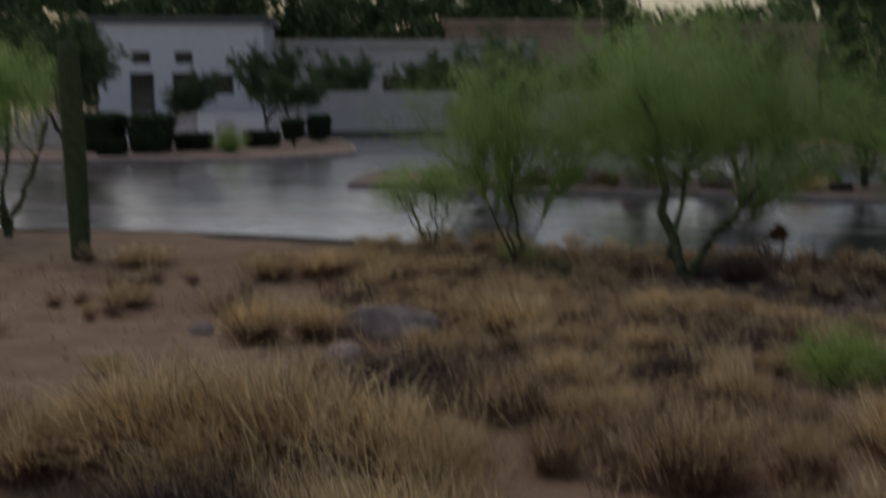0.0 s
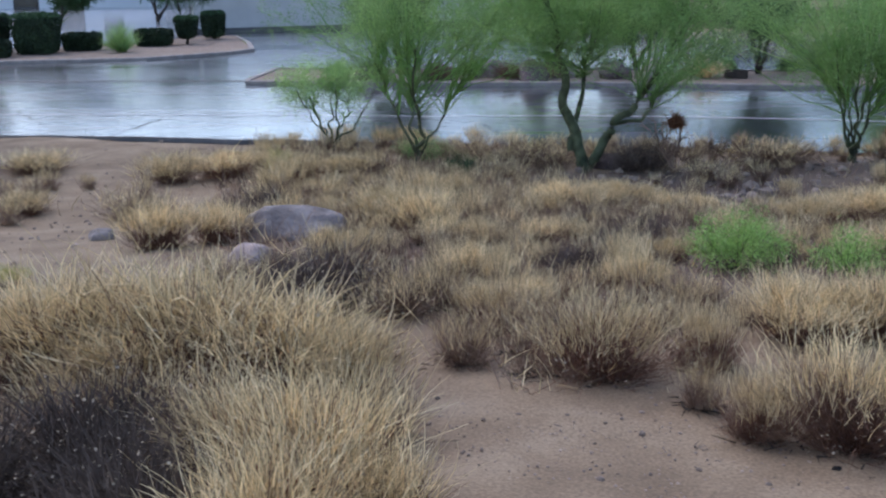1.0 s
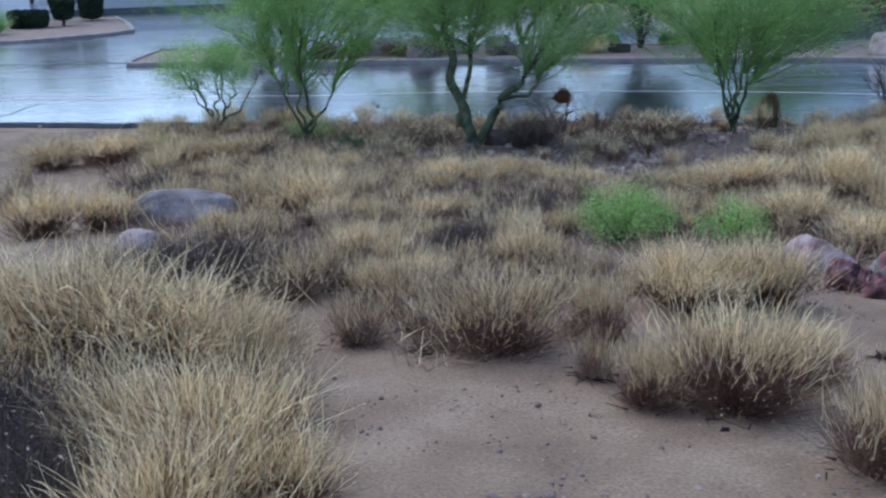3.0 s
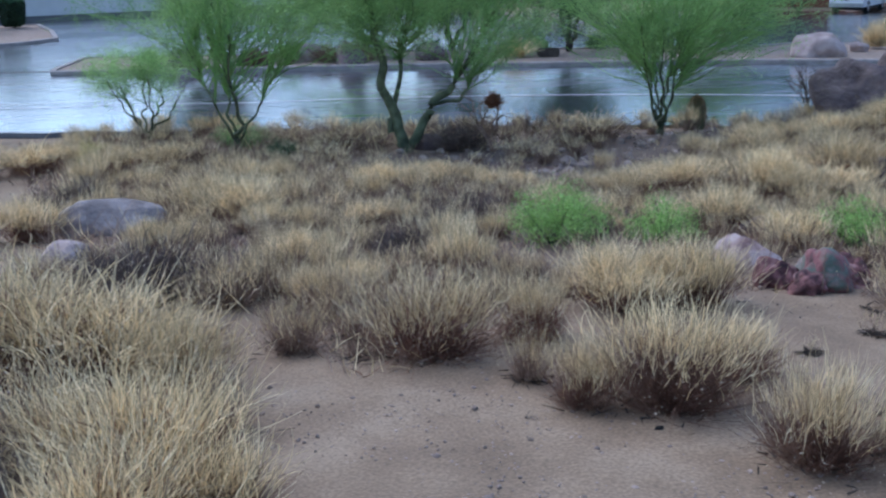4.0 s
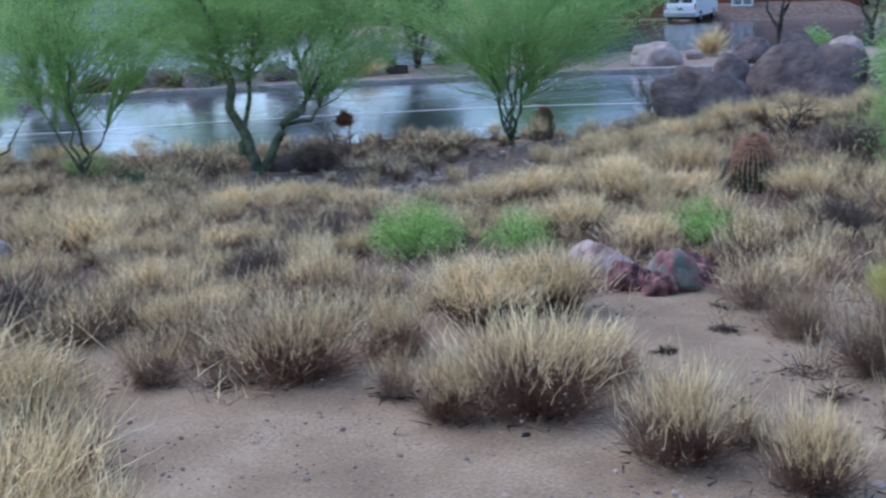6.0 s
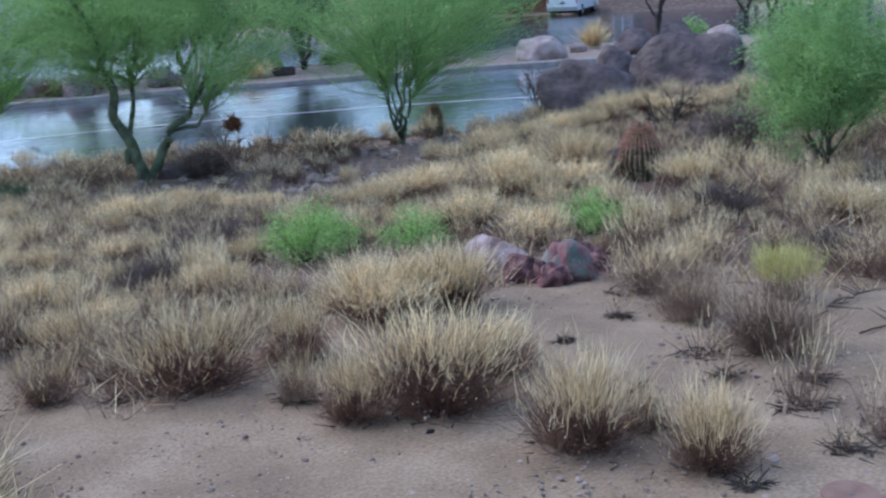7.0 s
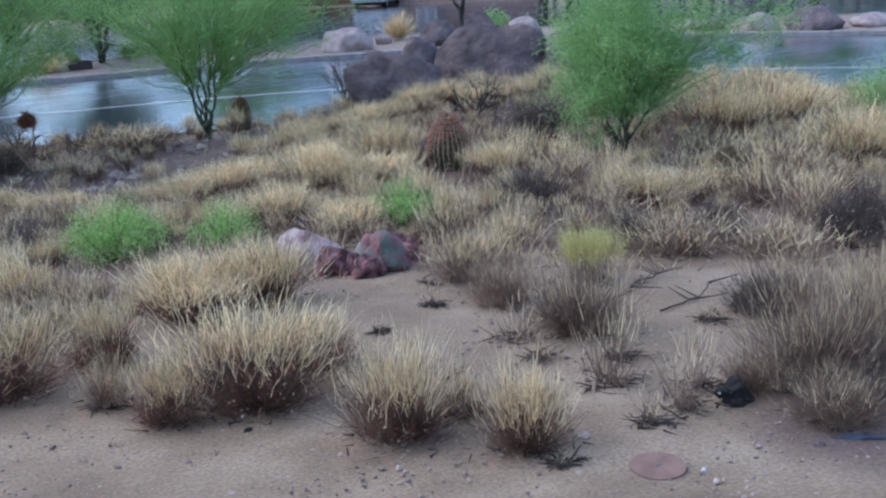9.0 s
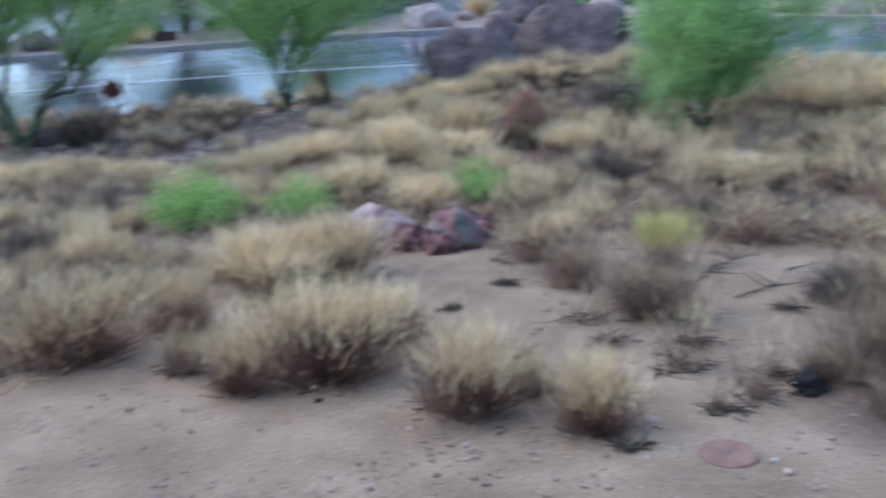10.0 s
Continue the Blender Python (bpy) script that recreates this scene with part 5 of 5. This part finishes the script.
# ---- buildings and walls far off ----
def low_wall(x0, y0, x1, y1, h):
    ob = thing("boundary_wall", pose((x0 + x1) / 2, (y0 + y1) / 2, ROAD_Z, 0, 0, math.degrees(math.atan2(y1 - y0, x1 - x0))), "grey-beige stucco wall with a dark base strip", "wall")
    ln = math.hypot(x1 - x0, y1 - y0)
    for nm, z0, z1, dy, mat in (("panel", 0.2, h, 0.1, M_STUCCO), ("base_strip", -0.05, 0.2, 0.13, M_BASE), ("coping", h, h + 0.06, 0.14, M_STUCCO)):
        bm = bmesh.new()
        box(bm, -ln / 2, ln / 2, -dy, dy, z0, z1, 0.01)
        part(nm, bm, mat, ob)
    ob["kind"] = "structure"


low_wall(-9.4, 45.6, 6.0, 51.5, 1.75)


def building(name, x, y, w, d, h, yaw, mat, label, windows, fascia=None, z=ROAD_Z):
    """windows: (across, up, width, height) on the front, which faces -y before it is turned."""
    ob = thing(name, pose(x, y, z, 0, 0, yaw), label, "building")
    xs = sorted({-w / 2, w / 2, *[v for a, u, ww, hh in windows for v in (a - ww / 2, a + ww / 2)]})
    zs = sorted({-0.3, h, *[v for a, u, ww, hh in windows for v in (u, u + hh)]})
    bm = bmesh.new()
    for xa, xb in zip(xs, xs[1:]):
        for za, zb in zip(zs, zs[1:]):
            cx, cz = (xa + xb) / 2, (za + zb) / 2
            if not any(abs(cx - a) < ww / 2 and u < cz < u + hh for a, u, ww, hh in windows):
                box(bm, xa, xb, -d / 2, -d / 2 + 0.3, za, zb)
    box(bm, -w / 2, -w / 2 + 0.3, -d / 2 + 0.3, d / 2, -0.3, h)
    box(bm, w / 2 - 0.3, w / 2, -d / 2 + 0.3, d / 2, -0.3, h)
    box(bm, -w / 2 + 0.3, w / 2 - 0.3, d / 2 - 0.3, d / 2, -0.3, h)
    bmesh.ops.remove_doubles(bm, verts=bm.verts, dist=0.001)
    part("wall", bm, mat, ob)
    bm = bmesh.new()
    box(bm, -w / 2 - 0.35, w / 2 + 0.35, -d / 2 - 0.35, d / 2 + 0.35, h, h + 0.5, 0.03)
    part("roof", bm, fascia or mat, ob, "flat roof with a pale fascia")
    for a, u, ww, hh in windows:
        bm = bmesh.new()
        for x0, x1, z0, z1 in ((a - ww / 2, a - ww / 2 + 0.07, u, u + hh), (a + ww / 2 - 0.07, a + ww / 2, u, u + hh), (a - ww / 2 + 0.07, a + ww / 2 - 0.07, u, u + 0.07), (a - ww / 2 + 0.07, a + ww / 2 - 0.07, u + hh - 0.07, u + hh)):
            box(bm, x0, x1, -d / 2 + 0.1, -d / 2 + 0.18, z0, z1)
        win = part("window", bm, M_BASE, ob)
        bm = bmesh.new()
        box(bm, a - ww / 2 + 0.07, a + ww / 2 - 0.07, -d / 2 + 0.13, -d / 2 + 0.15, u + 0.07, u + hh - 0.07)
        part("pane", bm, M_GLASS, win)
    return ob


building("low_building", -9.5, 82, 19, 6, 4.2, -4, M_STUCCO, "low beige building with a long pale fascia", [(-5 + 2.5 * k, 0.9, 1.4, 1.4) for k in range(5)], M_FASCIA)
building("white_building", -23.5, 77, 11, 6, 5.6, 6, M_PAINT, "white rendered building with dark openings", [(-2.6, 0.0, 1.6, 2.4), (0.2, 0.0, 1.6, 2.4), (2.8, 1.0, 1.3, 1.3), (-2.6, 3.0, 1.2, 0.8), (0.2, 3.0, 1.2, 0.8)], M_BASE)
building("tan_house", -0.8, 98, 13, 8, 6.2, 3, M_TAN, "tan stucco house with a flat roof", [(-5, 1, 1.6, 1.4), (-1, 1, 1.6, 1.4), (4, 1, 2.2, 1.4)], M_TAN)
building("tan_house", 17, 100, 14, 8, 6.0, -8, M_TAN, "tan stucco house among trees", [(-4, 1, 1.6, 1.4), (1, 1, 1.6, 1.4)], M_TAN)
VZ = float(road_z(np.float64(36.2), np.float64(63.5)))
building("red_building", 45.5, 77.5, 22, 6, 4.5, -31, M_RED, "rust-red stucco building behind the van", [(-7.5, 0.0, 1.8, 2.4), (3.5, 1.0, 1.6, 1.3)], M_RED, z=VZ - 0.3)


def van(x, y, z, heading):
    """A white full-size cargo van; x across, y ahead."""
    ob = thing("van", pose(x, y, z, 0, 0, heading), "white cargo van parked by a rust-red building, seen from behind", "van")
    W, L = 1.0, 5.6
    prof = [(0, 0.42), (0, 1.05), (0.06, 1.2), (0.22, 1.92), (0.45, 2.06), (3.9, 2.06), (4.15, 1.98), (4.62, 1.32), (5.45, 1.12), (5.6, 0.95), (5.6, 0.42)]
    bm = bmesh.new()
    rings = []
    for k, (sx, inset) in enumerate(((-1, 0.0), (-1, 1.0), (1, 1.0), (1, 0.0))):
        ring = []
        for yy, zz in prof:
            tumble = 0.13 * max(0, (zz - 1.05) / 1.0) if inset == 0 else 0.13 * max(0, (zz - 1.05) / 1.0) + 0.09
            dz = -0.035 if inset == 0 and zz > 1.9 else 0
            ring.append(bm.verts.new((sx * (W - tumble), yy, zz + dz)))
        rings.append(ring)
    n = len(prof)
    for a, b in zip(rings, rings[1:]):
        for i in range(n):
            bm.faces.new((a[i], a[(i + 1) % n], b[(i + 1) % n], b[i]))
    bm.faces.new(rings[0])
    bm.faces.new(list(reversed(rings[-1])))
    bmesh.ops.recalc_face_normals(bm, faces=bm.faces)
    part("body", bm, M_PAINT, ob)

    def plate(name, x0, x1, y0, y1, z0, z1, mat, label="", bevel=0.02, parent=ob):
        b = bmesh.new()
        box(b, x0, x1, y0, y1, z0, z1, bevel)
        return part(name, b, mat, parent, label)

    for s in (-1, 1):
        b = bmesh.new()
        xa, xb = sorted((s * 0.08, s * 0.74))
        box(b, xa, xb, -0.012, 0.03, 0, 0.55, 0.01)
        bmesh.ops.transform(b, verts=b.verts, matrix=Matrix.Translation((0, 0.075, 1.24)) @ pose(0, 0, 0, -12.5))
        part("rear_window", b, M_GLASS, ob, "dark rear window")
        plate("tail_light", *sorted((s * 0.86, s * 0.97)), -0.02, 0.08, 0.85, 1.2, M_TAIL, "red tail light")
        for y0, y1 in ((0.6, 1.5), (1.75, 2.75), (3.05, 3.9)):
            b = bmesh.new()
            box(b, -0.015, 0.015, y0, y1, 0, 0.5, 0.008)
            bmesh.ops.transform(b, verts=b.verts, matrix=Matrix.Translation((s * (W - 0.055), 0, 1.32)) @ pose(0, 0, 0, 0, -s * 7.4))
            part("side_window", b, M_GLASS, ob, "dark side window")
        plate("mirror", *sorted((s * 1.0, s * 1.2)), 4.0, 4.1, 1.25, 1.5, M_RUBBER, "black door mirror")
        for yy in (1.15, 4.6):
            b = bmesh.new()
            bmesh.ops.create_cone(b, cap_ends=True, segments=28, radius1=0.37, radius2=0.37, depth=0.24, matrix=Matrix.Translation((s * 0.88, yy, 0.37)) @ pose(0, 0, 0, 0, 90))
            wheel = part("wheel", b, M_RUBBER, ob)
            b = bmesh.new()
            bmesh.ops.create_cone(b, cap_ends=True, segments=24, radius1=0.22, radius2=0.22, depth=0.02, matrix=Matrix.Translation((s * 1.008, yy, 0.37)) @ pose(0, 0, 0, 0, 90))
            part("rim", b, M_CHROME, wheel, "grey steel rim")
    plate("rear_bumper", -0.98, 0.98, -0.14, 0.02, 0.45, 0.65, M_CHROME, "pale rear bumper")
    plate("number_plate", -0.17, 0.17, -0.02, 0.01, 0.82, 0.95, M_BASE, "dark plate")
    plate("door_gap", -0.012, 0.012, -0.006, 0.02, 0.68, 1.1, M_BASE, "seam between the rear doors")
    plate("underside", -0.85, 0.85, 0.1, 5.4, 0.25, 0.42, M_RUBBER)


van(35.2, 62.9, VZ, -44)


def bank(x, y, w, d, h, yaw, z):
    bm = bmesh.new()
    bmesh.ops.create_grid(bm, x_segments=20, y_segments=12, size=0.5)
    for v in bm.verts:
        e = (1 - smooth01((abs(v.co.x) - 0.3) / 0.2)) * (1 - smooth01((abs(v.co.y) - 0.2) / 0.3))
        v.co.z = -0.1 + (h + 0.1) * float(e) + 0.05 * noise.noise(v.co * 9)
        v.co.x *= w
        v.co.y *= d
    me = bpy.data.meshes.new("soil_bank")
    bm.to_mesh(me)
    bm.free()
    me.materials.append(M_SOIL)
    ob = new("soil_bank", me)
    ob.matrix_world = pose(x, y, z, 0, 0, yaw)
    tagged(ob, "low bank of dark wet soil beside the drive", "soil bank", kind="structure")


bank(45.0, 67.0, 13, 9, 0.8, -31, VZ - 0.1)


def cooler_unit(x, y, z, yaw):
    ob = thing("air_cooler", pose(x, y, z, 0, 0, yaw), "white cooling unit with four dark grilles", "air cooler")
    bm = bmesh.new()
    box(bm, -0.68, 0.68, -0.5, 0.5, 0, 1.4, 0.03)
    part("cabinet", bm, M_PAINT, ob)
    for sx in (-1, 1):
        for z0 in (0.14, 0.75):
            bm = bmesh.new()
            box(bm, sx * 0.32 - 0.25, sx * 0.32 + 0.25, -0.515, -0.503, z0, z0 + 0.5, 0.004)
            g = part("grille", bm, M_BASE, ob, "dark grille")
            for k in range(4):
                bm = bmesh.new()
                box(bm, sx * 0.32 - 0.24, sx * 0.32 + 0.24, -0.53, -0.517, z0 + 0.06 + 0.11 * k, z0 + 0.09 + 0.11 * k)
                part("slat", bm, M_CHROME, g)


cooler_unit(42.0, 66.8, VZ + 0.62, -31)


def woods():
    """Far trees that close the view, of many leaf clumps."""
    rng = np.random.default_rng(77)
    cs, trunks = [], []
    for a in np.arange(-48, 92, 0.55):
        r = rng.uniform(100, 135) if a < 24 else rng.uniform(88, 120)
        # extra height on the right, out of view, darkens what the wet road mirrors
        h = rng.uniform(10.3, 12.5) * (1 + 0.4 * float(smooth01((a - 5) / 15)))
        x, y = polar(a + rng.uniform(-0.6, 0.6), r)
        z0 = float(road_z(np.float64(x), np.float64(y))) - 0.1
        trunks.append(tube([(x, y, z0), (x + 0.1, y, z0 + h * 0.6)], [0.22, 0.12], 5))
        for _ in range(9):
            d = rng.normal(size=3)
            d /= np.linalg.norm(d)
            c = np.array([x, y, z0 + h * 0.55]) + d * [2.6, 2.6, h * 0.38]
            cs.append(c + rng.normal(size=(130, 3)) * [0.8, 0.8, 0.6])
    v, f = leaflets(rng, np.concatenate(cs), 0.7, 0.4)
    tagged(new("far_woods", mesh("far_woods", v, f, M_LEAF2)), "dark green trees far behind the buildings", "trees", kind="stuff")
    tagged(new("far_trunks", mesh("far_trunks", *join(trunks), M_DARKBARK)), "trunks of the far trees", "trees", kind="stuff")


woods()
# the right-hand trees from (24.5, 36.5) on are added to darken the road's reflection
for k, (x, y, h) in enumerate([(-13, 55, 3.0), (-9.5, 56, 2.8), (-5, 57, 2.6), (-1, 57.5, 2.7), (3.5, 58, 3.0), (31.0, 60.5, 2.4), (27.0, 57.0, 2.6), (52.0, 62.0, 2.6), (24.5, 36.5, 3.6), (29, 37, 3.8), (27, 33, 3.6), (30.5, 30, 4.0), (32, 26, 4.2), (33.5, 21.5, 4.0), (34, 17, 4.2), (35, 12.5, 4.0)]):
    zz = float(road_z(np.float64(x), np.float64(y)))
    palo_verde(x, y, vase(60 + k, 3, h * 0.7, 1.5, 0.09), clumps(60 + k, 26, (0, 0, h * 0.85), (2.2, 2.0, 1.2), 0.7), 60 + k, "bushy green tree beyond the car park", 6000, (0.16, 0.05), M_DARKBARK, M_LEAF if k > 7 else M_LEAF2, zz, 0.5)
